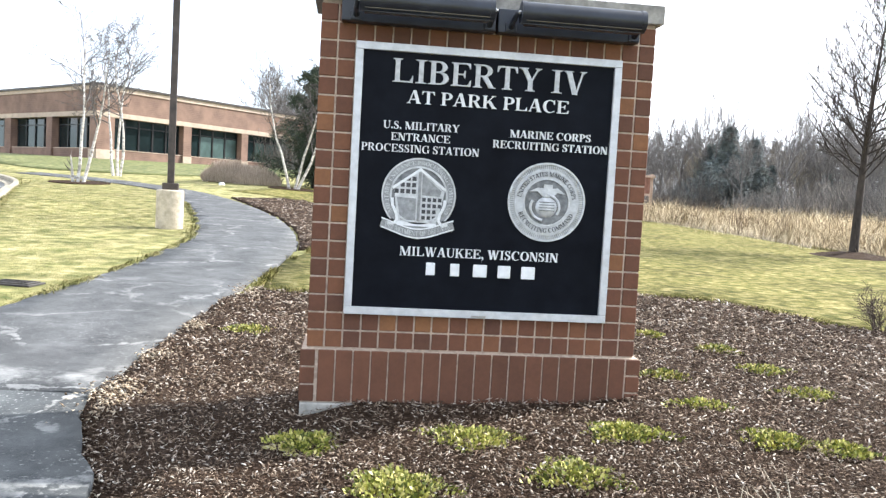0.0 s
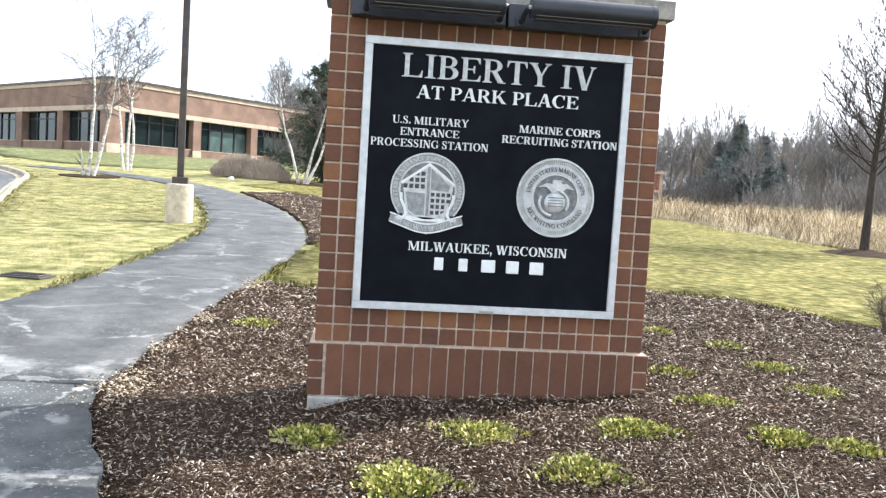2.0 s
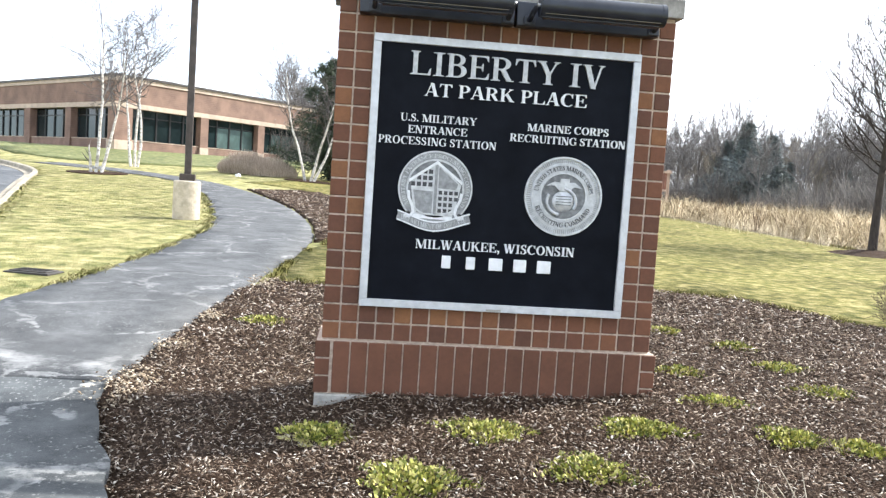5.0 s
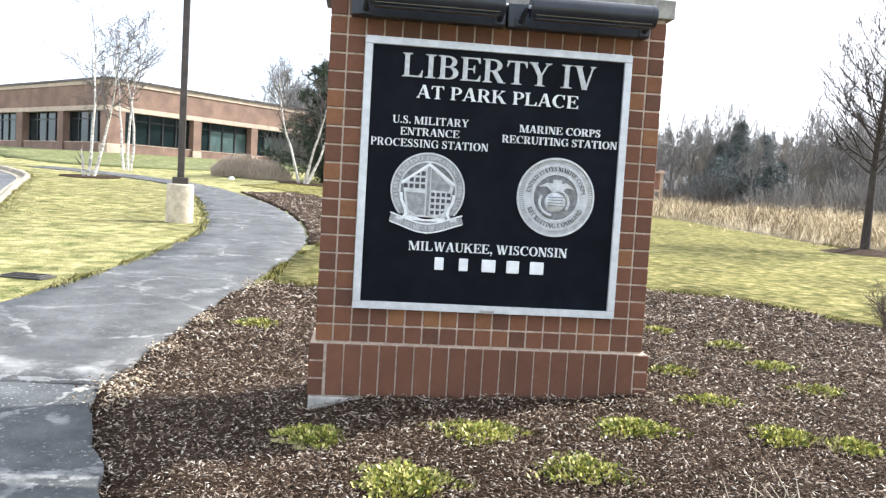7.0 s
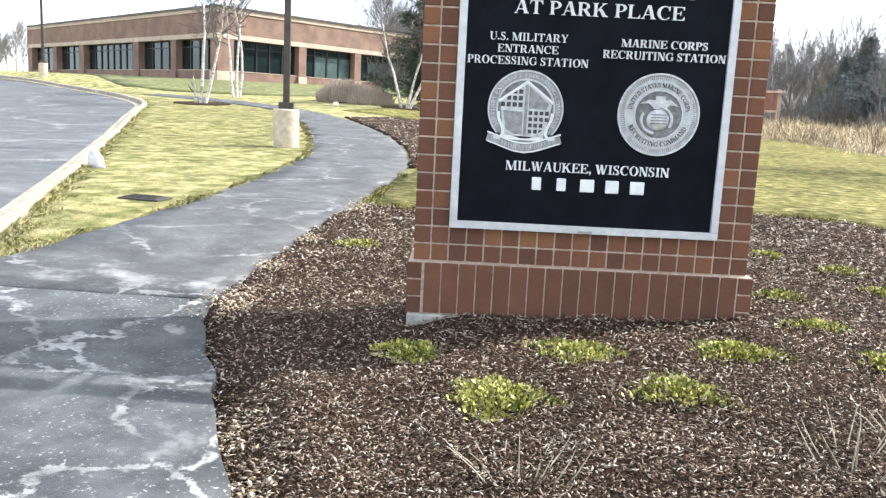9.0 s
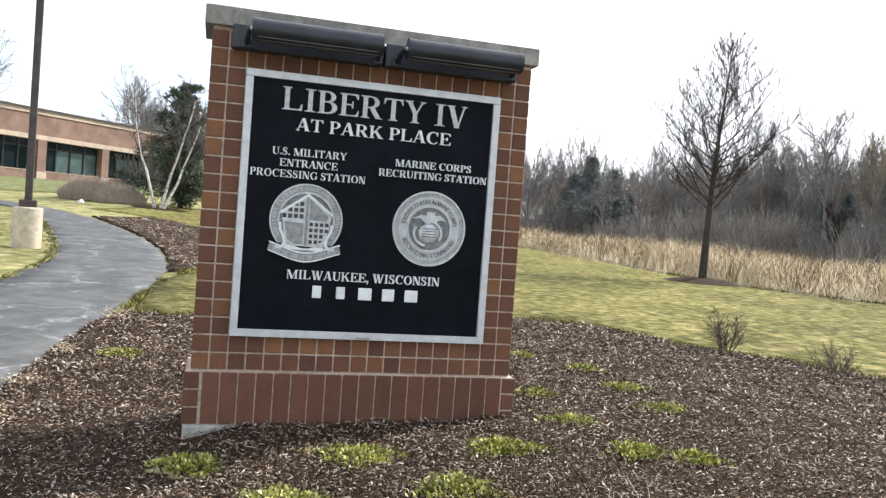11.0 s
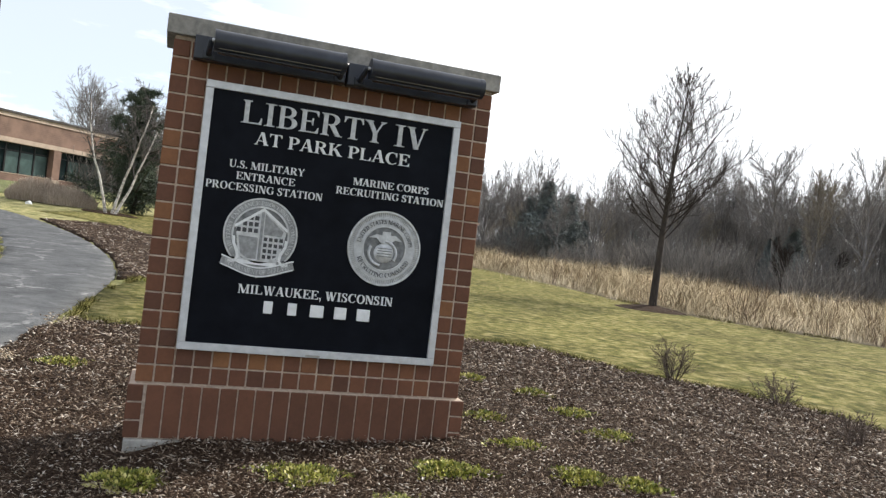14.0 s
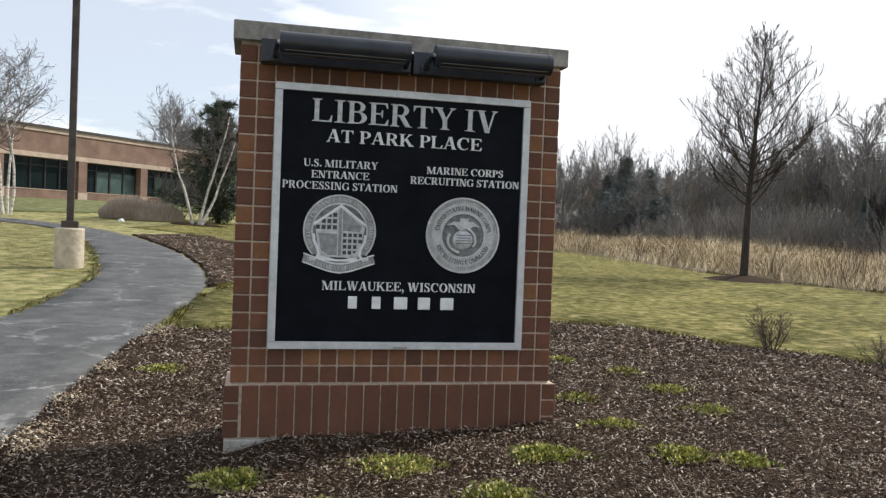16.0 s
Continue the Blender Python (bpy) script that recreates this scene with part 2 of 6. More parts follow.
MAT = {
    "lawn_soil": surface("lawn", [(0.30, (0.10, 0.12, 0.035)), (0.43, (0.18, 0.18, 0.065)), (0.55, (0.30, 0.27, 0.12)), (0.70, (0.41, 0.36, 0.19))], scale=3.2, detail=9, bump=0.7, bump_scale=30, grime=0.3, grime_scale=0.9, bump_distance=0.03, spec=0.15),
    "blade": surface("grass_blade", [(0.0, (0.12, 0.15, 0.042)), (0.3, (0.235, 0.24, 0.08)), (0.6, (0.38, 0.35, 0.155)), (1.0, (0.50, 0.445, 0.245))], by="turf", bump=0, rough=0.65, grime=0.3, grime_scale=0.9, scale=3.2, detail=9, spec=0.15),
    "thatch": surface("meadow_thatch", [(0.3, (0.20, 0.16, 0.10)), (0.7, (0.35, 0.29, 0.19))], scale=14, bump=0.8, bump_scale=30, bump_distance=0.03, grime=0.3),
    "green_turf": surface("green_turf", [(0.3, (0.085, 0.105, 0.032)), (0.55, (0.14, 0.15, 0.052)), (0.7, (0.24, 0.215, 0.105))], scale=4, bump=0.8, bump_scale=25, bump_distance=0.03, grime=0.25, grime_scale=0.5),
    # greener turf, darkened too: the slope's weaker sun is put into the colour
    "blade_green": surface("green_blade", [(0.0, (0.074, 0.093, 0.020)), (0.35, (0.149, 0.148, 0.040)), (0.7, (0.257, 0.224, 0.083)), (1.0, (0.395, 0.339, 0.171))], by="turf", bump=0, rough=0.65, grime=0.42, grime_scale=0.7, scale=5.5, detail=9, spec=0.05),
    "lawn_green": surface("green_lawn", [(0.30, (0.055, 0.069, 0.016)), (0.45, (0.112, 0.108, 0.031)), (0.55, (0.186, 0.163, 0.061)), (0.70, (0.290, 0.248, 0.121))], scale=5.5, detail=9, bump=0.7, bump_scale=30, grime=0.42, grime_scale=0.7, bump_distance=0.03, spec=0.05),
    "dry_leaf": surface("dry_leaf", [(0.0, (0.18, 0.12, 0.075)), (0.5, (0.42, 0.33, 0.22)), (1.0, (0.72, 0.64, 0.50))], by="island", bump=0, rough=0.7, grime=0.2),
    "straw": surface("meadow_straw", [(0.0, (0.220, 0.154, 0.083)), (0.3, (0.440, 0.341, 0.198)), (0.7, (0.605, 0.495, 0.314)), (1.0, (0.748, 0.643, 0.451))], by="island", bump=0, rough=0.7, grime=0.45, grime_scale=0.35, scale=0.9),
    "weed": surface("weed_stem", [(0.3, (0.07, 0.045, 0.03)), (0.7, (0.16, 0.10, 0.06))], bump=0, scale=3),
    "mulch_bed": surface("mulch_bed", [(0.3, (0.024, 0.014, 0.009)), (0.6, (0.055, 0.034, 0.021)), (0.8, (0.11, 0.072, 0.047))], scale=55, bump=1.0, bump_scale=70, bump_distance=0.03, grime=0.3, spec=0.1),
    # palest stops serve as pale chips and as sun glints painted on chips
    "chip": surface("mulch_chip", [(0.0, (0.036, 0.023, 0.016)), (0.40, (0.105, 0.070, 0.048)), (0.70, (0.23, 0.168, 0.12)), (0.90, (0.46, 0.385, 0.305)), (1.0, (0.74, 0.68, 0.60))], by="island", bump=0.3, bump_scale=200, rough=0.75, grime=0.3, grime_scale=1.0, spec=0.12),
    "path": stained_asphalt("path_asphalt", (0.044, 0.0455, 0.046), (0.095, 0.0965, 0.097), 0.40, 0.8),
    "apron": stained_asphalt("apron_asphalt", (0.026, 0.030, 0.033), (0.090, 0.097, 0.098), 0.72, 1.0),
    "road": stained_asphalt("lot_asphalt", (0.058, 0.062, 0.067), (0.098, 0.103, 0.108), 0.3, 0.3),
    "concrete": surface("kerb_concrete", [(0.3, (0.248, 0.216, 0.160)), (0.7, (0.366, 0.324, 0.250))], scale=6, bump=0.4, bump_scale=90, grime=0.25),
    "footing": surface("footing_concrete", [(0.3, (0.30, 0.29, 0.26)), (0.7, (0.46, 0.44, 0.40))], scale=14, bump=0.5, bump_scale=90),
    "post_concrete": surface("post_concrete", [(0.3, (0.44, 0.37, 0.27)), (0.7, (0.60, 0.52, 0.40))], scale=9, bump=0.3, bump_scale=80, grime=0.2),
    "cap": surface("cap_stone", [(0.3, (0.22, 0.21, 0.19)), (0.7, (0.32, 0.30, 0.27))], scale=18, bump=0.3, bump_scale=160),
    "brick": surface("brick_face", [(0.0, (0.108, 0.048, 0.029)), (0.35, (0.138, 0.058, 0.033)), (0.78, (0.165, 0.069, 0.036)), (0.94, (0.200, 0.087, 0.041)), (1.0, (0.270, 0.127, 0.050))], by="object", bump=0.35, bump_scale=140, rough=0.78, grime=0.16, grime_scale=9, scale=40, bump_distance=0.004),
    "soldier": surface("soldier_brick", [(0.0, (0.112, 0.049, 0.028)), (1.0, (0.155, 0.066, 0.037))], by="object", bump=0.35, bump_scale=140, rough=0.78, grime=0.16, grime_scale=7, scale=40, bump_distance=0.004),
    "mortar": surface("mortar", [(0.3, (0.40, 0.31, 0.24)), (0.7, (0.55, 0.45, 0.36))], scale=30, bump=0.5, bump_scale=220, bump_distance=0.003),
    "black": surface("black_panel", [(0.3, (0.0035, 0.0045, 0.008)), (0.7, (0.007, 0.0085, 0.013))], scale=5, rough=0.42, bump=0.06, bump_scale=300, grime=0.2, grime_scale=2.0, bump_distance=0.001, spec=0.07),
    "aluminium": surface("brushed_aluminium", [(0.3, (0.54, 0.55, 0.57)), (0.7, (0.64, 0.65, 0.67))], scale=20, rough=0.45, bump=0.1, bump_scale=200, metal=0.35, grime=0.1, bump_distance=0.001),
    "letter": surface("white_letter", [(0.3, (0.73, 0.74, 0.75)), (0.7, (0.81, 0.82, 0.82))], scale=20, rough=0.5, bump=0, grime=0.1),
    "letter_grey": surface("grey_letter", [(0.3, (0.44, 0.45, 0.46)), (0.7, (0.58, 0.59, 0.60))], scale=30, rough=0.45, metal=0.2, bump=0, grime=0.12),
    "seal": surface("cast_seal", [(0.3, (0.46, 0.47, 0.48)), (0.7, (0.64, 0.65, 0.66))], scale=25, rough=0.42, metal=0.3, bump=0.25, bump_scale=180, grime=0.15, bump_distance=0.002),
    "seal_dark": surface("seal_recess", [(0.3, (0.13, 0.135, 0.14)), (0.7, (0.24, 0.245, 0.25))], scale=30, rough=0.5, metal=0.3, bump=0.3, bump_scale=150, bump_distance=0.002),
    "band": surface("seal_band", [(0.3, (0.24, 0.245, 0.25)), (0.7, (0.36, 0.365, 0.37))], scale=30, rough=0.5, metal=0.3, bump=0.3, bump_scale=150, bump_distance=0.002),
    "seal_black": surface("seal_gap", [(0.3, (0.05, 0.05, 0.055)), (0.7, (0.09, 0.09, 0.095))], scale=30, bump=0),
    "lamp_black": surface("lamp_enamel", [(0.3, (0.012, 0.015, 0.023)), (0.7, (0.020, 0.024, 0.035))], scale=8, rough=0.36, bump=0.1, bump_scale=120, grime=0.25, grime_scale=4, bump_distance=0.001, spec=0.55),
    "seam": surface("brass_seam", [(0.3, (0.10, 0.085, 0.06)), (0.7, (0.16, 0.14, 0.10))], scale=8, rough=0.4, bump=0),
    "lens": surface("lamp_lens", [(0.3, (0.02, 0.02, 0.022)), (0.7, (0.03, 0.03, 0.032))], scale=8, rough=0.3, bump=0),
    "bronze": surface("bronze_paint", [(0.3, (0.045, 0.034, 0.028)), (0.7, (0.075, 0.058, 0.048))], scale=6, rough=0.45, bump=0.1, bump_scale=100, bump_distance=0.002),
    "bark": surface("tree_bark", [(0.3, (0.024, 0.018, 0.015)), (0.7, (0.062, 0.048, 0.039))], scale=18, bump=0.8, bump_scale=40, stretch=(1, 1, 0.3), grime=0.3, grime_scale=2),
    # bark of the wood, with distance haze mixed into its pale grey
    "hazed_bark": surface("hazed_bark", [(0.3, (0.150, 0.140, 0.133)), (0.7, (0.282, 0.264, 0.248))], scale=10, bump=0.4, bump_scale=30, grime=0.3),
    "pale_bark": surface("pale_bark", [(0.3, (0.20, 0.17, 0.13)), (0.7, (0.34, 0.30, 0.24))], scale=10, bump=0.4, bump_scale=30, grime=0.3),
    "birch": surface("birch_bark", [(0.30, (0.06, 0.05, 0.045)), (0.42, (0.42, 0.38, 0.33)), (0.55, (0.66, 0.62, 0.56))], scale=5, bump=0.3, bump_scale=30, stretch=(1, 1, 3.0), grime=0.2),
    "birch_twig": surface("birch_twig", [(0.3, (0.075, 0.066, 0.062)), (0.7, (0.16, 0.14, 0.13))], scale=4, bump=0),
    "needle": surface("pine_needles", [(0.0, (0.018, 0.030, 0.018)), (0.5, (0.040, 0.060, 0.034)), (1.0, (0.085, 0.105, 0.058))], by="island", bump=0, rough=0.6, grime=0.25),
    # needles set paler and bluer, so distance haze is painted in
    "hazed_needle": surface("hazed_conifer_needles", [(0.0, (0.13, 0.155, 0.16)), (1.0, (0.27, 0.30, 0.28))], by="island", bump=0, rough=0.7, grime=0.25),
    # undergrowth lightened and greyed: the air's haze is part of this colour
    "thicket": surface("hazed_twigs", [(0.0, (0.135, 0.124, 0.115)), (0.6, (0.255, 0.234, 0.214)), (1.0, (0.450, 0.405, 0.360))], by="island", bump=0, rough=0.8, grime=0.3, grime_scale=0.2),
    "shrub": surface("dormant_shrub", [(0.0, (0.36, 0.28, 0.22)), (1.0, (0.64, 0.54, 0.43))], by="island", bump=0, grime=0.2),
    "twig": surface("shrub_twig", [(0.3, (0.07, 0.05, 0.04)), (0.7, (0.15, 0.115, 0.09))], scale=15, bump=0),
    "dry_stem": surface("dry_stem", [(0.3, (0.30, 0.25, 0.18)), (0.7, (0.50, 0.44, 0.34))], scale=15, bump=0),
    "sprout": surface("sprout_leaf", [(0.0, (0.06, 0.085, 0.016)), (0.35, (0.20, 0.22, 0.038)), (0.7, (0.42, 0.41, 0.085)), (1.0, (0.68, 0.60, 0.24))], by="island", bump=0, rough=0.5, grime=0.2),
    "facade": brick_wall("facade_brick", (0.20, 0.125, 0.095), (0.26, 0.165, 0.122), (0.265, 0.178, 0.136)),
    "facade_band": surface("pale_band", [(0.3, (0.46, 0.36, 0.28)), (0.7, (0.55, 0.44, 0.34))], scale=3, bump=0.2, bump_scale=30, grime=0.12),
    "coping": surface("roof_coping", [(0.3, (0.05, 0.042, 0.038)), (0.7, (0.085, 0.072, 0.064))], scale=3, bump=0, rough=0.5),
    "glass": surface("tinted_glass", [(0.3, (0.010, 0.017, 0.018)), (0.7, (0.018, 0.030, 0.031))], scale=0.6, rough=0.04, bump=0.02, bump_scale=0.8, spec=0.42, grime=0.3, grime_scale=0.5),
    "mullion": surface("window_frame", [(0.3, (0.014, 0.014, 0.015)), (0.7, (0.025, 0.025, 0.026))], scale=6, rough=0.4, bump=0),
    "blind": surface("window_blind", [(0.3, (0.05, 0.085, 0.08)), (0.7, (0.08, 0.13, 0.12))], scale=2, rough=0.3, bump=0.2, bump_scale=20, spec=0.6),
    "white_paint": surface("white_paint", [(0.3, (0.66, 0.66, 0.64)), (0.7, (0.80, 0.80, 0.78))], scale=8, bump=0.2, bump_scale=60),
    "iron": surface("cast_iron", [(0.3, (0.03, 0.027, 0.024)), (0.7, (0.07, 0.06, 0.05))], scale=20, bump=0.4, bump_scale=120, rough=0.6),
    "redwood": surface("red_wood", [(0.3, (0.16, 0.075, 0.05)), (0.7, (0.26, 0.13, 0.09))], scale=9, stretch=(1, 1, 0.2), bump=0.3, bump_scale=60),
    "pale_wood": surface("pale_wood", [(0.3, (0.42, 0.30, 0.22)), (0.7, (0.55, 0.42, 0.32))], scale=9, stretch=(1, 1, 0.2), bump=0.3, bump_scale=60),
}


# ---------------------------------------------------------------- building helpers
def mesh_of(name, verts, faces, mats, smooth=False):
    """A mesh from arrays; all faces have the same number of corners."""
    v, f = np.asarray(verts, np.float32).reshape(-1, 3), np.asarray(faces, np.int32)
    me = bpy.data.meshes.new(name)
    me.vertices.add(len(v))
    me.vertices.foreach_set("co", v.ravel())
    me.loops.add(f.size)
    me.loops.foreach_set("vertex_index", f.ravel())
    me.polygons.add(len(f))
    me.polygons.foreach_set("loop_start", np.arange(0, f.size, f.shape[1], dtype=np.int32))
    if smooth:
        me.polygons.foreach_set("use_smooth", np.ones(len(f), bool))
    me.update(calc_edges=True)
    me.materials.append(mats)
    return me


def bm_mesh(name, bm, material, smooth=False):
    me = bpy.data.meshes.new(name)
    bm.to_mesh(me)
    bm.free()
    me.materials.append(material)
    if smooth:
        me.polygons.foreach_set("use_smooth", np.ones(len(me.polygons), bool))
    return me


def part(name, data, material, parent, label="", at=None, smooth=False):
    """Links a bmesh or a mesh as one mesh object under a thing or a part."""
    me = bm_mesh(name, data, material, smooth) if isinstance(data, bmesh.types.BMesh) else data
    ob = new(name, me)
    ob.parent = parent
    if at is not None:
        ob.matrix_basis = at
    return tagged(ob, label=label)


def thing(name, at, label, category, group="", kind=""):
    ob = new(name)
    ob.empty_display_size = 0.2
    ob.matrix_basis = at
    return tagged(ob, label, category, group, kind)


def box(lo, hi, bevel=0.0, bm=None):
    bm = bm or bmesh.new()
    got = bmesh.ops.create_cube(bm, size=1)["verts"]
    for v in got:
        v.co = Vector([(a + b) / 2 + c * (b - a) for a, b, c in zip(lo, hi, v.co)])
    if bevel:
        bmesh.ops.bevel(bm, geom=list({e for v in got for e in v.link_edges}), offset=bevel, segments=2, profile=0.5, affect="EDGES")
    return bm


def rod(a, b, r1, r2=None, sides=16, bm=None, caps=True):
    bm = bm or bmesh.new()
    a, b = Vector(a), Vector(b)
    m = Matrix.Translation((a + b) / 2) @ (b - a).to_track_quat("Z", "Y").to_matrix().to_4x4()
    bmesh.ops.create_cone(bm, cap_ends=caps, segments=sides, radius1=r1, radius2=r1 if r2 is None else r2, depth=(b - a).length, matrix=m)
    return bm


def lathe(profile, sides=32):
    """A turned shape from (radius, height) pairs."""
    bm = bmesh.new()
    rings = [[bm.verts.new((r * math.cos(2 * math.pi * i / sides), r * math.sin(2 * math.pi * i / sides), z)) for i in range(sides)] for r, z in profile]
    for lo, hi in zip(rings, rings[1:]):
        for i in range(sides):
            bm.faces.new((lo[i], lo[(i + 1) % sides], hi[(i + 1) % sides], hi[i]))
    bm.faces.new(rings[-1])
    bm.faces.new(rings[0][::-1])
    return bm


def plate(outline, y0, y1, bm=None):
    """A flat shape in the x-z plane, given thickness along y; y1 is its front."""
    bm = bm or bmesh.new()
    back = [bm.verts.new((x, y0, z)) for x, z in outline]
    front = [bm.verts.new((x, y1, z)) for x, z in outline]
    bm.faces.new(front)
    bm.faces.new(back[::-1])
    for i in range(len(outline)):
        j = (i + 1) % len(outline)
        bm.faces.new((front[i], back[i], back[j], front[j]))
    bmesh.ops.recalc_face_normals(bm, faces=bm.faces[:])
    return bm


# ---------------------------------------------------------------- the lie of the land
def smooth_step(v):
    v = np.clip(v, 0, 1)
    return v * v * (3 - 2 * v)


def rise(x, y):
    """Height of the ground."""
    x, y = np.asarray(x, float), np.asarray(y, float)
    left = np.interp(y, [-12, -5, -1, 0, 6, 14, 30, 33.5, 38.5, 45, 70, 200, 900], [-0.6, -0.32, -0.06, 0.0, 0.14, 0.37, 1.24, 1.46, 2.09, 2.2, 2.5, 3.0, 4.0])
    right = np.interp(y, [-12, -5, -1, 0, 6, 15, 30, 60, 200, 900], [-0.6, -0.32, -0.06, 0.0, 0.16, 0.36, 0.68, 1.25, 1.7, 4.0])
    w = smooth_step((x + 4) / 8)
    foot = np.interp(x, [-3, -1.3, -1.0, -0.7, 0, 1, 2.5], [-0.10, -0.115, -0.10, -0.022, 0.004, 0.05, 0.07])
    return left * (1 - w) + right * w + foot * np.exp(-(x * x + y * y) / 22)


def ground_z(x, y):
    return float(rise(x, y))


def inside(poly, x, y):
    x, y = np.asarray(x, float), np.asarray(y, float)
    res = np.zeros(x.shape, bool)
    for (x1, y1), (x2, y2) in zip(poly, poly[1:] + poly[:1]):
        cross = ((y1 > y) != (y2 > y)) & (x < (x2 - x1) * (y - y1) / ((y2 - y1) or 1e-9) + x1)
        res ^= cross
    return res


def resample(line, step):
    """Points at even steps along a rounded line."""
    p = np.array(line, float)
    for _ in range(2):
        q = np.empty((2 * len(p), 2))
        q[0], q[-1] = p[0], p[-1]
        q[1:-1:2], q[2:-1:2] = p[:-1] * 0.75 + p[1:] * 0.25, p[:-1] * 0.25 + p[1:] * 0.75
        p = q
    d = np.r_[0, np.cumsum(np.hypot(*np.diff(p, axis=0).T))]
    s = np.linspace(0, d[-1], max(2, int(d[-1] / step)))
    return np.c_[np.interp(s, d, p[:, 0]), np.interp(s, d, p[:, 1])]


PATH_RIGHT = [(-2.2, 0.3), (-2.15, 1.05), (-2.09, 2.15), (-1.95, 3.73), (-1.81, 5.08), (-1.63, 6.94), (-1.55, 8.6), (-1.64, 10.2), (-1.91, 12.9), (-2.52, 15.9),
              (-3.64, 19.2), (-5.22, 22.8), (-6.4, 24.6), (-8.2, 26.7), (-10.0, 28.4), (-13.1, 30.2)]
PATH_LEFT = [(-4.1, 0.25), (-3.95, 1.0), (-3.84, 1.6), (-3.61, 3.4), (-3.47, 4.9), (-3.39, 6.9), (-3.35, 9.2), (-3.57, 11.2), (-4.24, 14.7), (-5.07, 18.1),
             (-6.16, 22.0), (-7.6, 24.3), (-9.4, 26.1), (-11.0, 27.4), (-13.6, 28.9)]
APRON_RIGHT = [(-0.9, -6.5), (-1.2, -4.0), (-1.36, -2.6), (-1.43, -2.08), (-1.66, -1.46), (-1.85, -0.98), (-2.01, -0.51), (-2.15, -0.14), (-2.2, 0.28)]
KERB = [(-4.08, 1.05), (-4.4, 1.95), (-4.98, 3.75), (-5.97, 6.9), (-8.23, 13.6), (-10.5, 20.6), (-11.25, 23.3), (-12.35, 25.6), (-14.65, 28.9), (-19.8, 34.4), (-23.5, 36.0), (-34.0, 39.5), (-60.0, 44.0)]
MEADOW = [(-2, 46), (5, 38), (9.5, 31), (11.8, 27.0), (11.6, 20.0), (11.3, 15.5), (11.6, 12.0), (12.9, 9.8), (15.5, 7.0), (22, 2.0), (40, -8), (140, -8), (140, 140), (-2, 140)]
MULCH = APRON_RIGHT + [(-2.15, 1.05), (-2.09, 2.15), (-1.95, 3.73), (-1.72, 4.45), (-1.0, 4.3), (0.5, 4.9), (2.1, 5.0), (2.9, 4.7), (3.8, 4.25), (4.1, 3.1), (4.9, 2.35), (5.35, 1.6), (5.6, 0.4), (5.9, -1.5), (6.2, -6.5)]
STRIP = [(-1.52, 8.6), (-1.0, 9.6), (-0.4, 13.0), (-0.6, 19.0), (-2.2, 22.4), (-4.4, 21.6), (-3.55, 19.2), (-2.45, 15.9), (-1.85, 12.9), (-1.58, 10.2)]
ROAD = KERB + [(-60, -10), (-7.5, -10), (-7.0, -1.0), (-5.4, 0.2)]
pave_r, pave_l = resample(PATH_RIGHT, 0.35), resample(PATH_LEFT, 0.35)
PAVE = [tuple(p) for p in pave_r] + [tuple(p) for p in pave_l[::-1]]
APRON = APRON_RIGHT + [(-4.1, 0.24), (-5.4, 0.2), (-7.0, -1.0), (-7.5, -6.5)]


EDGE = np.array(APRON_RIGHT[1:] + [(-2.17, 0.7)], float)


def edge_dip(x, y):
    """The bed sinks to a trough along the broken asphalt edge, with a low bank beside it."""
    x, y = np.asarray(x, float), np.asarray(y, float)
    d = np.full(x.shape, 9.0)
    for (x1, y1), (x2, y2) in zip(EDGE[:-1], EDGE[1:]):
        t = np.clip(((x - x1) * (x2 - x1) + (y - y1) * (y2 - y1)) / ((x2 - x1) ** 2 + (y2 - y1) ** 2), 0, 1)
        d = np.minimum(d, np.hypot(x - x1 - t * (x2 - x1), y - y1 - t * (y2 - y1)))
    run = smooth_step((y + 3.2) / 1.2) * (1 - smooth_step((y + 0.35) / 0.6))
    return run * (0.035 * np.exp(-((d - 0.34) / 0.14) ** 2) - 0.075 * np.exp(-(d / 0.19) ** 2))


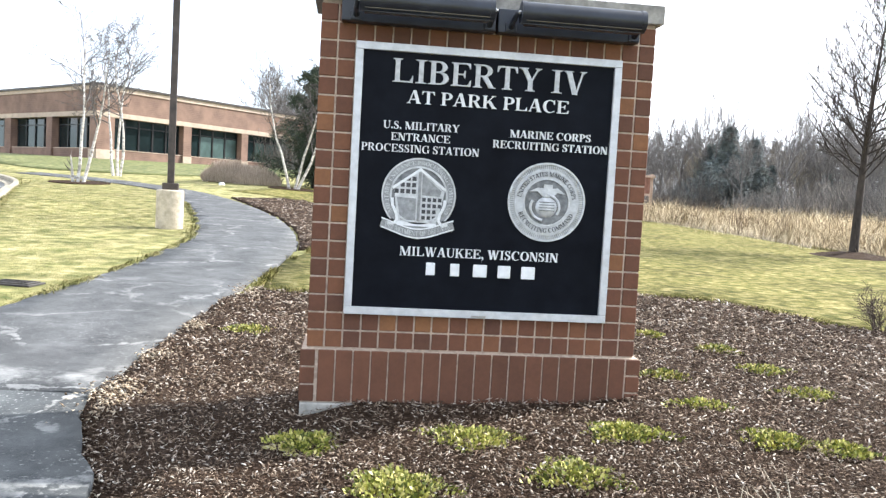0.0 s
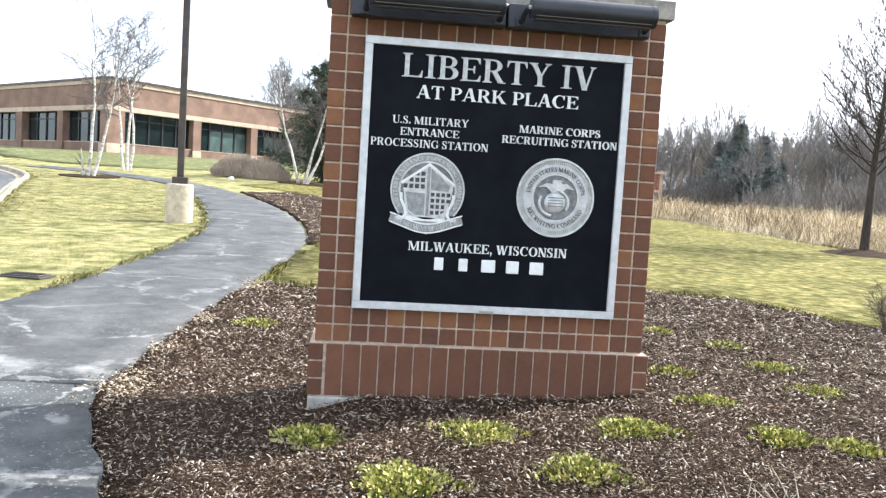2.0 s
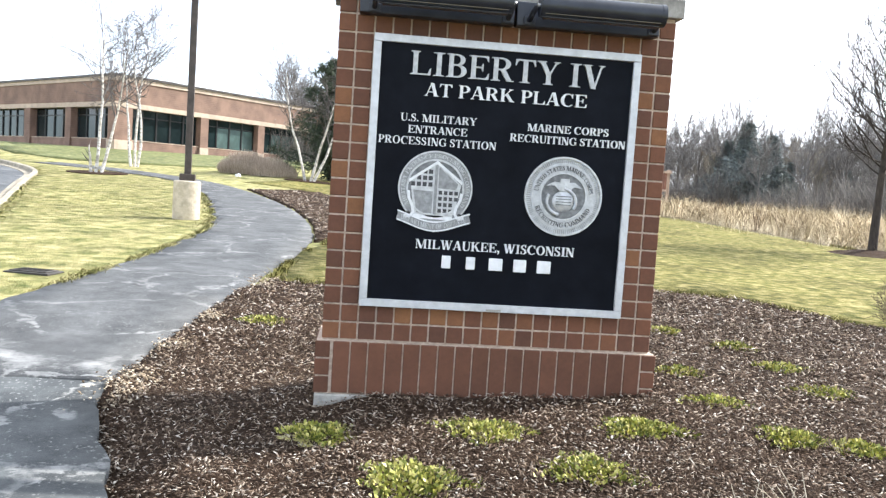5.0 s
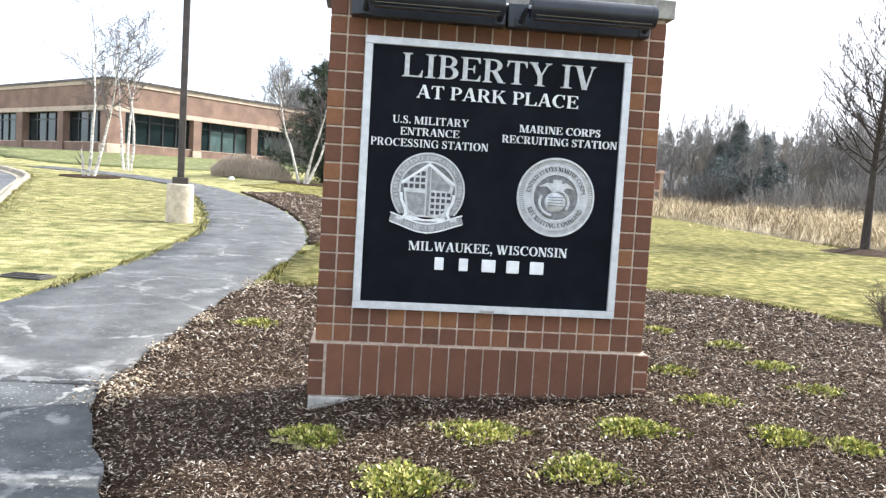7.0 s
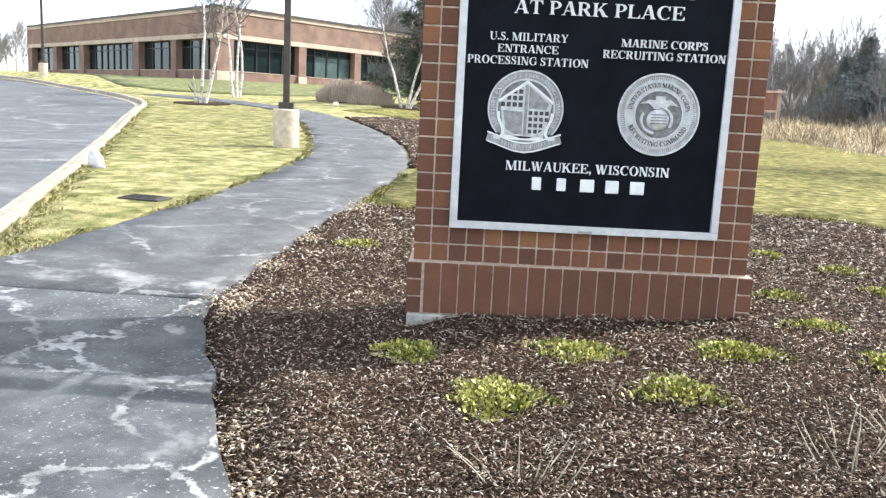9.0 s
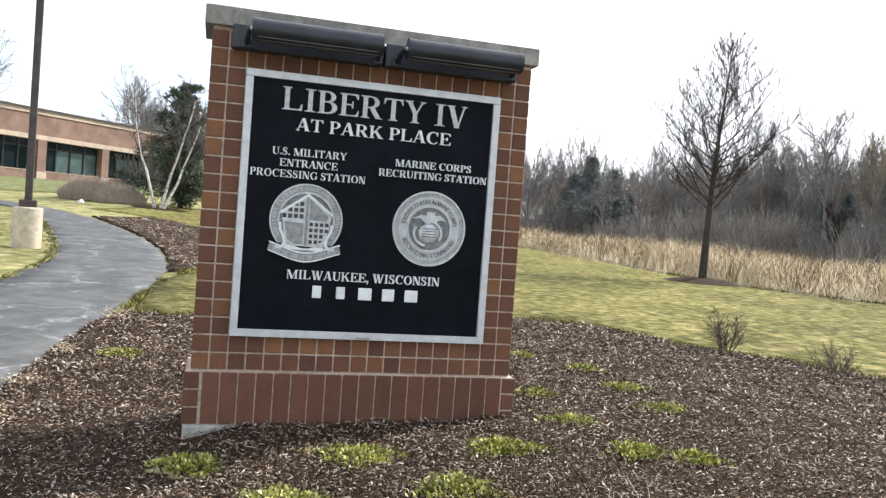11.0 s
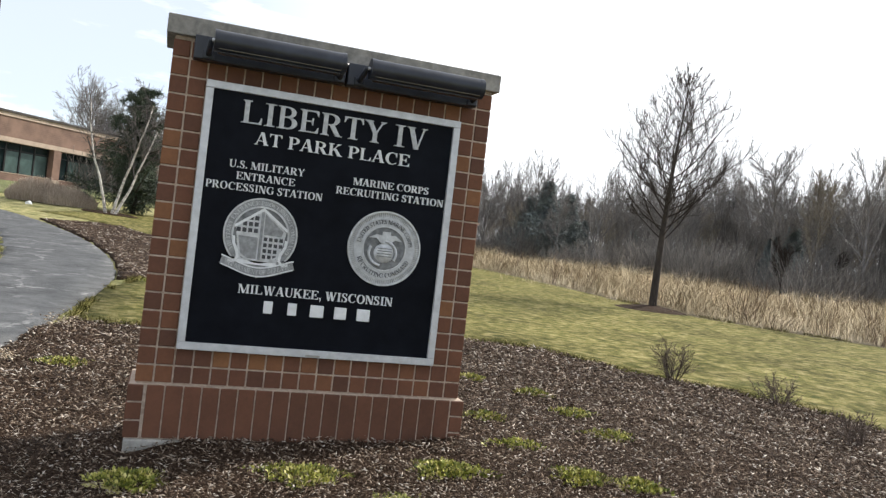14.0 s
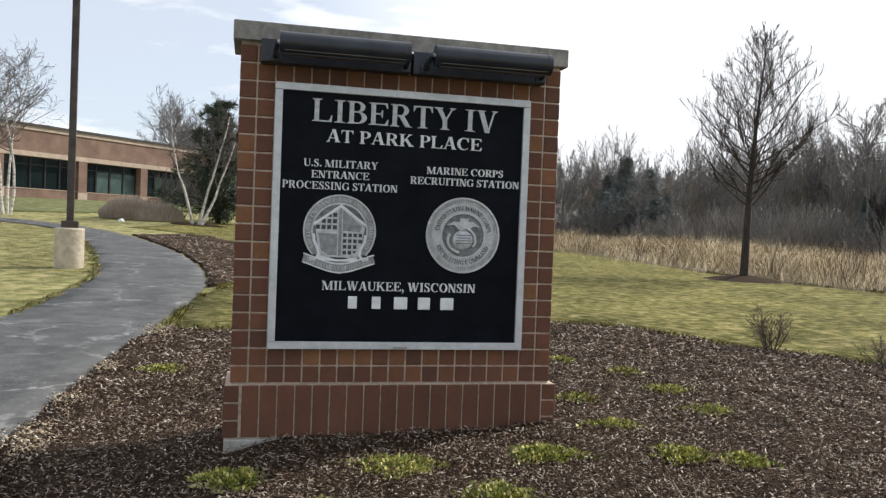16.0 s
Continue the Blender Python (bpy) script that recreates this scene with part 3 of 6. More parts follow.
def drape(name, poly, lift, material, step, roughness=0.0, seed=0, skirt=0.12, dip=False, ragged=0.0):
    """A thin sheet over the ground, with edges that go down into it."""
    bm = bmesh.new()
    pts = [tuple(p) for p in poly]
    dense = []
    for (x1, y1), (x2, y2) in zip(pts, pts[1:] + pts[:1]):
        k = max(1, int(math.hypot(x2 - x1, y2 - y1) / step))
        dense += [(x1 + (x2 - x1) * i / k, y1 + (y2 - y1) * i / k) for i in range(k)]
    if ragged:
        dense = [(a + (c - a) * i / 4, b + (d - b) * i / 4) for (a, b), (c, d) in zip(dense, dense[1:] + dense[:1]) for i in range(4)]
        dense = [(x + ragged * noise.noise(Vector((x * 4, y * 4, 7))), y + 0.6 * ragged * noise.noise(Vector((x * 4, y * 4, 19)))) for x, y in dense]
    rim = [bm.verts.new((x, y, 0)) for x, y in dense]
    face = bm.faces.new(rim)
    if face.normal.z < 0 or sum(x1 * y2 - x2 * y1 for (x1, y1), (x2, y2) in zip(dense, dense[1:] + dense[:1])) < 0:
        face.normal_flip()
    xs, ys = [p[0] for p in dense], [p[1] for p in dense]
    for axis, lo, hi in ((0, min(xs), max(xs)), (1, min(ys), max(ys))):
        k = max(1, int((hi - lo) / step))
        for i in range(1, k):
            co, no = [0, 0, 0], [0, 0, 0]
            co[axis], no[axis] = lo + (hi - lo) * i / k, 1
            bmesh.ops.bisect_plane(bm, geom=bm.verts[:] + bm.edges[:] + bm.faces[:], plane_co=co, plane_no=no, dist=1e-5)
    bmesh.ops.triangulate(bm, faces=[f for f in bm.faces if len(f.verts) > 4])
    edges = [e for e in bm.edges if e.is_boundary]
    for v in bm.verts:
        bump = roughness * noise.noise(Vector((v.co.x * 2.6 + seed, v.co.y * 2.6, 0.3))) if roughness else 0
        v.co.z = ground_z(v.co.x, v.co.y) + lift + bump + (float(edge_dip(v.co.x, v.co.y)) if dip else 0)
    low = [v for v in bmesh.ops.extrude_edge_only(bm, edges=edges)["geom"] if isinstance(v, bmesh.types.BMVert)]
    for v in low:
        v.co.z -= skirt
    return new(name, bm_mesh(name, bm, material, True))


def make_ground():
    near_x, near_y = np.arange(-16, 18.01, 0.25), np.arange(-9, 32.01, 0.25)
    far = np.array([19, 21, 24, 28, 34, 42, 55, 75, 100, 150, 250, 450, 900.0])
    gx = np.r_[-far[::-1], near_x, far]
    gy = np.r_[-np.array([900, 400, 150, 60, 30, 18, 12.0]), near_y, np.array([33, 34.5, 36, 38, 40, 43, 47, 52, 58, 66, 76, 90, 120, 180, 300, 500, 900.0])]
    X, Y = np.meshgrid(gx, gy)
    Zg = rise(X, Y)
    Zg = Zg - 0.28 * inside(ROAD, X, Y)
    Zg = Zg - 0.06 * (inside(PAVE, X, Y) | inside(APRON, X, Y)) - 0.11 * inside(MULCH, X, Y) - 0.03 * inside(STRIP, X, Y)
    ny, nx = X.shape
    idx = np.arange(nx * ny).reshape(ny, nx)
    faces = np.stack([idx[:-1, :-1], idx[:-1, 1:], idx[1:, 1:], idx[1:, :-1]], -1).reshape(-1, 4)
    ob = new("ground", mesh_of("ground", np.stack([X, Y, Zg], -1), faces, MAT["lawn_soil"], True))
    tagged(ob, "rising lawn of half-dormant straw and green turf", "lawn", kind="structure")


make_ground()
tagged(drape("path", PAVE, 0.012, MAT["path"], 0.45, ragged=0.05), "curving grey asphalt footpath with pale salt stains", "path", kind="structure")
tagged(drape("pavement", APRON, 0.008, MAT["apron"], 0.4, ragged=0.05), "weathered asphalt apron with pale mineral veins and cracks", "pavement", kind="structure")
road = drape("road", ROAD, -0.11, MAT["road"], 1.2, skirt=0.1)
tagged(road, "sun-bleached grey asphalt parking lot", "road", kind="structure")
tagged(drape("mulch_bed", MULCH, 0.014, MAT["mulch_bed"], 0.13, 0.03, dip=True), "planting bed of dark shredded bark mulch", "mulch", kind="structure")
tagged(drape("meadow_floor", MEADOW, 0.02, MAT["thatch"], 4.0), "dead thatch under the meadow grass", "meadow", kind="structure")
BERM = [(-36, 54), (-22, 41.5), (-17.0, 34.6), (-13.2, 32.2), (-9.5, 32.6), (-6.0, 34.2), (-1.5, 36.5), (3, 42), (3, 58), (-13.6, 40.6), (-38, 64)]
tagged(drape("green_bank", BERM, 0.05, MAT["green_turf"], 1.5), "bank of fresh green turf before the office", "lawn", kind="structure")
LAWN_RIGHT = [(-1.72, 4.45), (-1.0, 4.3), (0.5, 4.9), (2.1, 5.0), (2.9, 4.7), (3.8, 4.25), (4.1, 3.1), (4.9, 2.35), (5.35, 1.6), (5.6, 0.4), (5.9, -1.5), (12, -2), (14, 7)] + MEADOW[8:1:-1] + [(0, 36), (-5, 25), (-2.2, 22.4), (-0.6, 19.0), (-0.4, 13.0), (-1.0, 9.6), (-1.6, 7.2)]
tagged(drape("lawn_slope", LAWN_RIGHT, 0.008, MAT["lawn_green"], 0.8), "mown lawn slope, olive green with straw patches", "lawn", kind="structure")
tagged(drape("mulch_strip", STRIP, 0.03, MAT["mulch_bed"], 0.4, 0.06), "strip of dark bark mulch along the footpath", "mulch", kind="structure")


def make_kerb():
    """Concrete kerb stones with joints along the lot's edge."""
    line = resample(KERB, 0.1)
    kerb = thing("kerb", pose(0, 0, 0), "pale concrete kerb round the parking lot", "kerb", kind="structure")
    d = np.r_[0, np.cumsum(np.hypot(*np.diff(line, axis=0).T))]
    s, i = 0.0, 0
    while s < d[-1] - 1:
        e = min(s + 3.0, d[-1])
        t = np.linspace(s, e - 0.012, 7)
        p = np.c_[np.interp(t, d, line[:, 0]), np.interp(t, d, line[:, 1])]
        tang = np.gradient(p, axis=0)
        tang /= np.hypot(*tang.T)[:, None]
        nrm = np.c_[-tang[:, 1], tang[:, 0]]
        profile = [(0.02, -0.1), (0.02, 0.025), (0.04, 0.045), (0.15, 0.045), (0.19, 0.02), (0.21, -0.09), (0.42, -0.105), (0.42, -0.25), (0.02, -0.25)]
        bm = bmesh.new()
        rings = []
        for q, nn in zip(p, nrm):
            z = ground_z(*q)
            rings.append([bm.verts.new((q[0] + nn[0] * o, q[1] + nn[1] * o, z + h)) for o, h in profile])
        k = len(profile)
        for a, b in zip(rings, rings[1:]):
            for j in range(k):
                bm.faces.new((a[j], b[j], b[(j + 1) % k], a[(j + 1) % k]))
        bm.faces.new(rings[0])
        bm.faces.new(rings[-1][::-1])
        bmesh.ops.recalc_face_normals(bm, faces=bm.faces[:])
        part("kerb_stone", bm, MAT["concrete"], kerb)
        s, i = e, i + 1


make_kerb()


# ---------------------------------------------------------------- the monument sign
U, JOINT = 0.1016, 0.010
BASE_H, ROWS_UP, COLS, DEPTH = 0.305, 19, 19, 0.405
HALF = COLS * U / 2
TOP = BASE_H + ROWS_UP * U


def brick_mesh(name, w, d, h, material):
    """One brick with worn edges, standing on its lower front left corner's joint."""
    bm = box((0, 0, 0), (w, d, h))
    bmesh.ops.bevel(bm, geom=bm.edges[:], offset=0.0035, segments=1, affect="EDGES")
    return bm_mesh(name, bm, material)


sign = thing("monument_sign", pose(0, 0, 0), "square red brick monument sign with a black panel, standing in mulch", "sign")
part("footing", box((-0.985, -0.05, -0.3), (0.985, DEPTH + 0.05, -0.006), 0.006), MAT["footing"], sign, "pale concrete footing, bare at one end")
part("mortar_core", box((-HALF + 0.008, 0.007, BASE_H - 0.01), (HALF - 0.008, DEPTH - 0.007, TOP)), MAT["mortar"], sign, "sandy mortar joints")
part("base_mortar", box((-0.986, -0.028, -0.004), (0.986, DEPTH + 0.028, BASE_H - 0.004)), MAT["mortar"], sign, "sandy mortar joints")

header = brick_mesh("brick", U - JOINT, U - JOINT, U - JOINT, MAT["brick"])
side_run = brick_mesh("brick", U - JOINT, DEPTH - U - 0.002, U - JOINT, MAT["brick"])
for r in range(ROWS_UP):
    z = BASE_H + r * U + JOINT / 2
    for c in range(COLS):
        if 2 <= c < COLS - 2 and 2 <= r < 17:
            continue            # the panel stands here
        jig = 0.0012 * math.sin(c * 7.1 + r * 3.7)
        part("brick", header, None, sign, at=pose(-HALF + c * U + JOINT / 2, jig, z))
    for c in (0, COLS - 1):
        part("brick", side_run, None, sign, at=pose(-HALF + c * U + JOINT / 2, U, z))
back = bmesh.new()
for r in range(ROWS_UP):
    for c in range(6):
        box((-HALF + 0.1 + c * 0.289, DEPTH - 0.02, BASE_H + r * U + JOINT / 2), (-HALF + 0.1 + (c + 1) * 0.289 - JOINT, DEPTH + 0.001, BASE_H + (r + 1) * U - JOINT / 2), bm=back)
tagged(part("back_brickwork", back, MAT["brick"], sign, "red brick back of the sign"), kind="stuff")

soldier = brick_mesh("brick", U - JOINT, 0.09, 0.295, MAT["soldier"])
base_header = brick_mesh("brick", 0.083, 0.09, U - JOINT, MAT["soldier"])
base_side = brick_mesh("brick", 0.083, 0.305, U - JOINT, MAT["soldier"])
SW = 0.1
for i in range(18):
    part("brick", soldier, None, sign, at=pose(-0.897 + i * SW + JOINT / 2, -0.036, 0.003))
for s in (-1, 1):
    for k in range(3):
        x = -0.993 if s < 0 else 0.910
        part("brick", base_header, None, sign, at=pose(x, -0.036, k * U + 0.002))
        part("brick", base_side, None, sign, at=pose(x, 0.066, k * U + 0.002))
cap = box((-1.003, -0.032, TOP + 0.018), (0.995, DEPTH + 0.03, TOP + 0.126), 0.006)
part("cap", cap, MAT["cap"], sign, "grey cast stone cap")
part("cap_bed", box((-HALF + 0.01, 0.01, TOP - 0.004), (HALF - 0.01, DEPTH - 0.01, TOP + 0.018)), MAT["mortar"], sign, "thin mortar bed under the cap")

# panel with its frame, lettering and seals
P0, P1 = BASE_H + 2 * U, BASE_H + 17 * U
PX = 7.5 * U
panel = part("panel", box((-PX + 0.02, -0.018, P0 + 0.02), (PX - 0.02, 0.07, P1 - 0.02)), MAT["black"], sign, "satin black metal sign panel")
FW = 0.043
fr = bmesh.new()
for z0, z1, x0, x1 in ((P0, P0 + FW, -PX, PX), (P1 - FW, P1, -PX, PX), (P0 + FW + 0.0006, P1 - FW - 0.0006, -PX, -PX + FW), (P0 + FW + 0.0006, P1 - FW - 0.0006, PX - FW, PX)):
    box((x0, -0.038, z0), (x1, 0.004, z1), 0.003, bm=fr)
part("panel_frame", fr, MAT["aluminium"], panel, "brushed aluminium frame")
part("maker_plate", box((-0.035, -0.0405, 0.513), (0.05, -0.038, 0.525), 0.001), MAT["footing"], panel, "small dull maker's plate with worn writing")


CAP, STEM, HAIR, FINE = 0.676, 0.138, 0.040, 0.052


def rect(x0, z0, x1, z1):
    return [(x0, z0), (x1, z0), (x1, z1), (x0, z1)]


def stem(x, z0=0.0, z1=CAP, w=STEM):
    return rect(x - w / 2, z0, x + w / 2, z1)


def slant(xb, zb, xt, zt, w):
    return [(xb - w / 2, zb), (xb + w / 2, zb), (xt + w / 2, zt), (xt - w / 2, zt)]


def serif(x, half, top=False, w=STEM):
    """A bracketed serif at a stem's foot or head."""
    q = [(-half, 0), (half, 0), (half, 0.020), (w / 2 + 0.022, 0.032), (w / 2, 0.066), (-w / 2, 0.066), (-w / 2 - 0.022, 0.032), (-half, 0.020)]
    return [(x + a, CAP - b if top else b) for a, b in q]


def bowl(outer, inner, a0, a1, k=18):
    """A swelling curve between two ellipses (cx, cz, rx, rz), from angle a0 to a1."""
    arc = [radians(a0 + (a1 - a0) * i / k) for i in range(k + 1)]
    pts = [[(cx + rx * math.cos(a), cz + rz * math.sin(a)) for a in arc] for cx, cz, rx, rz in (outer, inner)]
    return pts[0] + pts[1][::-1]


def flag(x, up, way, top):
    """The pointed end of a horizontal arm; it hangs from the head or stands up from the foot."""
    q = [(-0.17, 0), (0, 0), (0.012, up), (-0.018, up), (-0.055, up * 0.5), (-0.10, HAIR), (-0.17, HAIR)]
    return [(x + way * a, CAP - b if top else b) for a, b in q]


S = 0.165
MAIN = [stem(S), serif(S, 0.14), serif(S, 0.14, True)]
THIN = lambda x, top, half=0.095: serif(x, half, top, FINE)
GLYPHS = {
    "L": (0.667, MAIN + [rect(S, 0, 0.50, HAIR), flag(0.62, 0.20, 1, False)]),
    "I": (0.389, [stem(0.195), serif(0.195, 0.165), serif(0.195, 0.165, True)]),
    "E": (0.667, MAIN + [rect(S, 0, 0.50, HAIR), flag(0.62, 0.18, 1, False), rect(S, CAP - HAIR, 0.48, CAP), flag(0.60, 0.16, 1, True), rect(S, 0.325, 0.43, 0.365), [(0.385, 0.345), (0.43, 0.235), (0.455, 0.235), (0.455, 0.455), (0.43, 0.455)]]),
    "F": (0.611, MAIN + [rect(S, CAP - HAIR, 0.46, CAP), flag(0.58, 0.16, 1, True), rect(S, 0.325, 0.42, 0.365), [(0.375, 0.345), (0.42, 0.235), (0.445, 0.235), (0.445, 0.455), (0.42, 0.455)]]),
    "T": (0.667, [stem(0.333), serif(0.333, 0.15), rect(0.16, CAP - HAIR, 0.51, CAP), flag(0.63, 0.18, 1, True), flag(0.036, 0.18, -1, True)]),
    "B": (0.667, MAIN + [rect(S, CAP - HAIR, 0.32, CAP), rect(S, 0.34, 0.32, 0.378), rect(S, 0, 0.33, HAIR), bowl((0.31, 0.508, 0.265, 0.168), (0.31, 0.508, 0.125, 0.130), -90, 90), bowl((0.32, 0.189, 0.31, 0.189), (0.32, 0.189, 0.155, 0.150), -90, 90)]),
    "P": (0.611, MAIN + [rect(S, CAP - HAIR, 0.32, CAP), rect(S, 0.295, 0.32, 0.335), bowl((0.31, 0.4855, 0.275, 0.1905), (0.31, 0.4855, 0.130, 0.151), -90, 90)]),
    "R": (0.722, MAIN + [rect(S, CAP - HAIR, 0.33, CAP), rect(S, 0.315, 0.34, 0.355), bowl((0.32, 0.4955, 0.28, 0.1805), (0.32, 0.4955, 0.135, 0.141), -90, 90), slant(0.585, 0, 0.365, 0.34, 0.165), rect(0.50, 0, 0.715, 0.022)]),
    "D": (0.722, MAIN + [rect(S, CAP - HAIR, 0.32, CAP), rect(S, 0, 0.32, HAIR), bowl((0.30, 0.338, 0.385, 0.338), (0.30, 0.338, 0.225, 0.298), -90, 90)]),
    "A": (0.722, [slant(0.105, 0, 0.345, 0.69, FINE), slant(0.575, 0, 0.375, 0.69, 0.16), rect(0.175, 0.195, 0.50, 0.235), THIN(0.10, False), serif(0.58, 0.135)]),
    "V": (0.722, [slant(0.375, -0.012, 0.155, CAP, 0.16), slant(0.400, -0.012, 0.600, CAP, FINE), serif(0.155, 0.14, True), THIN(0.605, True)]),
    "Y": (0.722, [stem(0.37, 0, 0.33), serif(0.37, 0.15), slant(0.37, 0.29, 0.155, CAP, 0.15), slant(0.405, 0.30, 0.61, CAP, FINE), serif(0.155, 0.14, True), THIN(0.61, True)]),
    "K": (0.778, MAIN + [slant(0.24, 0.27, 0.575, CAP, 0.065), slant(0.62, 0, 0.36, 0.40, 0.175), serif(0.63, 0.135), THIN(0.575, True, 0.115)]),
    "M": (0.944, [stem(0.125, w=FINE), stem(0.785), slant(0.470, 0, 0.175, CAP, 0.165), slant(0.475, 0, 0.745, CAP, FINE), THIN(0.125, False, 0.105), serif(0.785, 0.14), serif(0.135, 0.115, True), serif(0.80, 0.125, True)]),
    "N": (0.722, [stem(0.125, w=FINE), stem(0.60, w=FINE), slant(0.565, -0.01, 0.155, CAP, 0.17), THIN(0.125, False, 0.105), serif(0.125, 0.11, True), THIN(0.60, True, 0.105)]),
    "U": (0.722, [stem(0.17, 0.21), stem(0.60, 0.21, w=FINE), bowl((0.3635, 0.22, 0.2625, 0.236), (0.4065, 0.22, 0.1675, 0.186), 180, 360), serif(0.17, 0.14, True), THIN(0.60, True, 0.105)]),
    "W": (1.0, [slant(0.325, -0.01, 0.145, CAP, 0.15), slant(0.350, -0.01, 0.475, CAP, FINE), slant(0.660, -0.01, 0.490, CAP, 0.15), slant(0.690, -0.01, 0.880, CAP, FINE), serif(0.14, 0.125, True), serif(0.49, 0.12, True), THIN(0.88, True)]),
    "O": (0.778, [bowl((0.389, 0.338, 0.345, 0.352), (0.389, 0.338, 0.195, 0.312), 0, 180), bowl((0.389, 0.338, 0.345, 0.352), (0.389, 0.338, 0.195, 0.312), 180, 360)]),
    "C": (0.722, [bowl((0.385, 0.338, 0.345, 0.352), (0.425, 0.338, 0.230, 0.310), 42, 318), [(0.615, 0.45), (0.645, 0.45), (0.645, 0.685), (0.62, 0.685), (0.56, 0.60)]]),
    "G": (0.778, [bowl((0.395, 0.338, 0.350, 0.352), (0.435, 0.338, 0.235, 0.310), 42, 318), stem(0.625, 0.04, 0.315), rect(0.50, 0.290, 0.76, 0.315), [(0.625, 0.45), (0.655, 0.45), (0.655, 0.685), (0.63, 0.685), (0.57, 0.60)]]),
    "S": (0.556, [bowl((0.265, 0.505, 0.205, 0.185), (0.300, 0.515, 0.125, 0.135), 48, 235), bowl((0.290, 0.180, 0.215, 0.194), (0.250, 0.170, 0.120, 0.145), -132, 58), [(0.09, 0.42), (0.17, 0.345), (0.405, 0.225), (0.46, 0.30), (0.36, 0.375), (0.17, 0.475)],
                  [(0.425, 0.47), (0.45, 0.47), (0.45, 0.69), (0.425, 0.69), (0.37, 0.60)], [(0.06, 0.215), (0.085, 0.215), (0.15, 0.07), (0.085, -0.012), (0.06, -0.012)]]),
    ".": (0.25, [bowl((0.125, 0.075, 0.075, 0.078), (0.125, 0.075, 0.001, 0.001), 0, 360)]),
    ",": (0.25, [bowl((0.125, 0.075, 0.075, 0.078), (0.125, 0.075, 0.001, 0.001), 0, 360), [(0.13, 0.02), (0.20, 0.06), (0.185, -0.06), (0.08, -0.16), (0.07, -0.14), (0.13, -0.07)]]),
}
SPACE = 0.27


def set_letter(bm, ch, place, front, back):
    """One raised capital; place maps its own plane onto the panel's."""
    for i, outline in enumerate(GLYPHS[ch][1]):
        plate([place(a, b) for a, b in outline], back, front - 0.00025 * i, bm)


def lettering(text, x0, x1, z0, cap_h, front, back):
    """A line of raised capitals fitted between x0 and x1 on the baseline z0."""
    total = sum(SPACE if ch == " " else GLYPHS[ch][0] for ch in text)
    sx, sz, pen, made = (x1 - x0) / total, cap_h / CAP, 0.0, []
    for ch in text:
        if ch == " ":
            pen += SPACE
            continue
        bm = bmesh.new()
        set_letter(bm, ch, lambda a, b: (x0 + (pen + a) * sx, z0 + b * sz), front, back)
        made.append(bm)
        pen += GLYPHS[ch][0]
    return made


def round_words(text, cx, cz, r, a0, a1, cap_h, front, back, below=False):
    """Words along an arc about (cx, cz), set between the angles a0 and a1."""
    bm = bmesh.new()
    total = sum(SPACE if ch == " " else GLYPHS[ch][0] for ch in text)
    pen = 0.0
    size = cap_h / CAP
    wide = abs(radians(a1 - a0)) * r / total
    for ch in text:
        w = SPACE if ch == " " else GLYPHS[ch][0]
        if ch != " ":
            a = radians(a0 + (a1 - a0) * (pen + w / 2) / total)
            out = (math.cos(a), math.sin(a))
            along = (-out[1], out[0]) if below else (out[1], -out[0])
            up = (-out[0], -out[1]) if below else out
            set_letter(bm, ch, lambda p, q: (cx + out[0] * r + along[0] * (p - w / 2) * wide + up[0] * (q - CAP / 2) * size, cz + out[1] * r + along[1] * (p - w / 2) * wide + up[1] * (q - CAP / 2) * size), front, back)
        pen += w
    return bm


FR, BK = -0.030, -0.017
for text, x0, x1, z0, h, m in (
        ("LIBERTY IV", -0.557, 0.560, 1.822, 0.130, "letter_grey"), ("AT PARK PLACE", -0.467, 0.467, 1.709, 0.075, "letter"),
        ("U.S. MILITARY", -0.592, -0.159, 1.563, 0.044, "letter"), ("ENTRANCE", -0.546, -0.208, 1.499, 0.044, "letter"),
        ("PROCESSING STATION", -0.709, -0.039, 1.434, 0.045, "letter"), ("MARINE CORPS", 0.131, 0.608, 1.556, 0.044, "letter"),
        ("RECRUITING STATION", 0.034, 0.710, 1.492, 0.045, "letter"), ("MILWAUKEE, WISCONSIN", -0.464, 0.459, 0.853, 0.054, "letter")):
    for bm in lettering(text, x0, x1, z0, h * (1.0 if m == "letter_grey" else 0.95), FR, BK):
        part("letter", bm, MAT[m], panel)
# the street number stands as plain bars
for k, w in enumerate((0.052, 0.052, 0.080, 0.074, 0.080)):
    x = (-0.308, -0.168, -0.036, 0.108, 0.246)[k]
    part("number_bar", box((x, FR, 0.746), (x + w, BK, 0.818), 0.004), MAT["letter"], panel, "plain white bar")


def disc(cx, cz, r, y0, y1, sides=64, squash=1.0):
    return plate([(cx + r * math.cos(2 * math.pi * i / sides), cz + squash * r * math.sin(2 * math.pi * i / sides)) for i in range(sides)], y0, y1)


def ring(cx, cz, r0, r1, y0, y1, sides=64):
    bm = bmesh.new()
    loops = [[bm.verts.new((cx + r * math.cos(2 * math.pi * i / sides), y, cz + r * math.sin(2 * math.pi * i / sides))) for i in range(sides)] for r, y in ((r0, y0), (r0, y1), (r1, y1), (r1, y0))]
    for a, b in zip(loops, loops[1:] + loops[:1]):
        for i in range(sides):
            j = (i + 1) % sides
            bm.faces.new((a[i], a[j], b[j], b[i]))
    bmesh.ops.recalc_face_normals(bm, faces=bm.faces[:])
    return bm


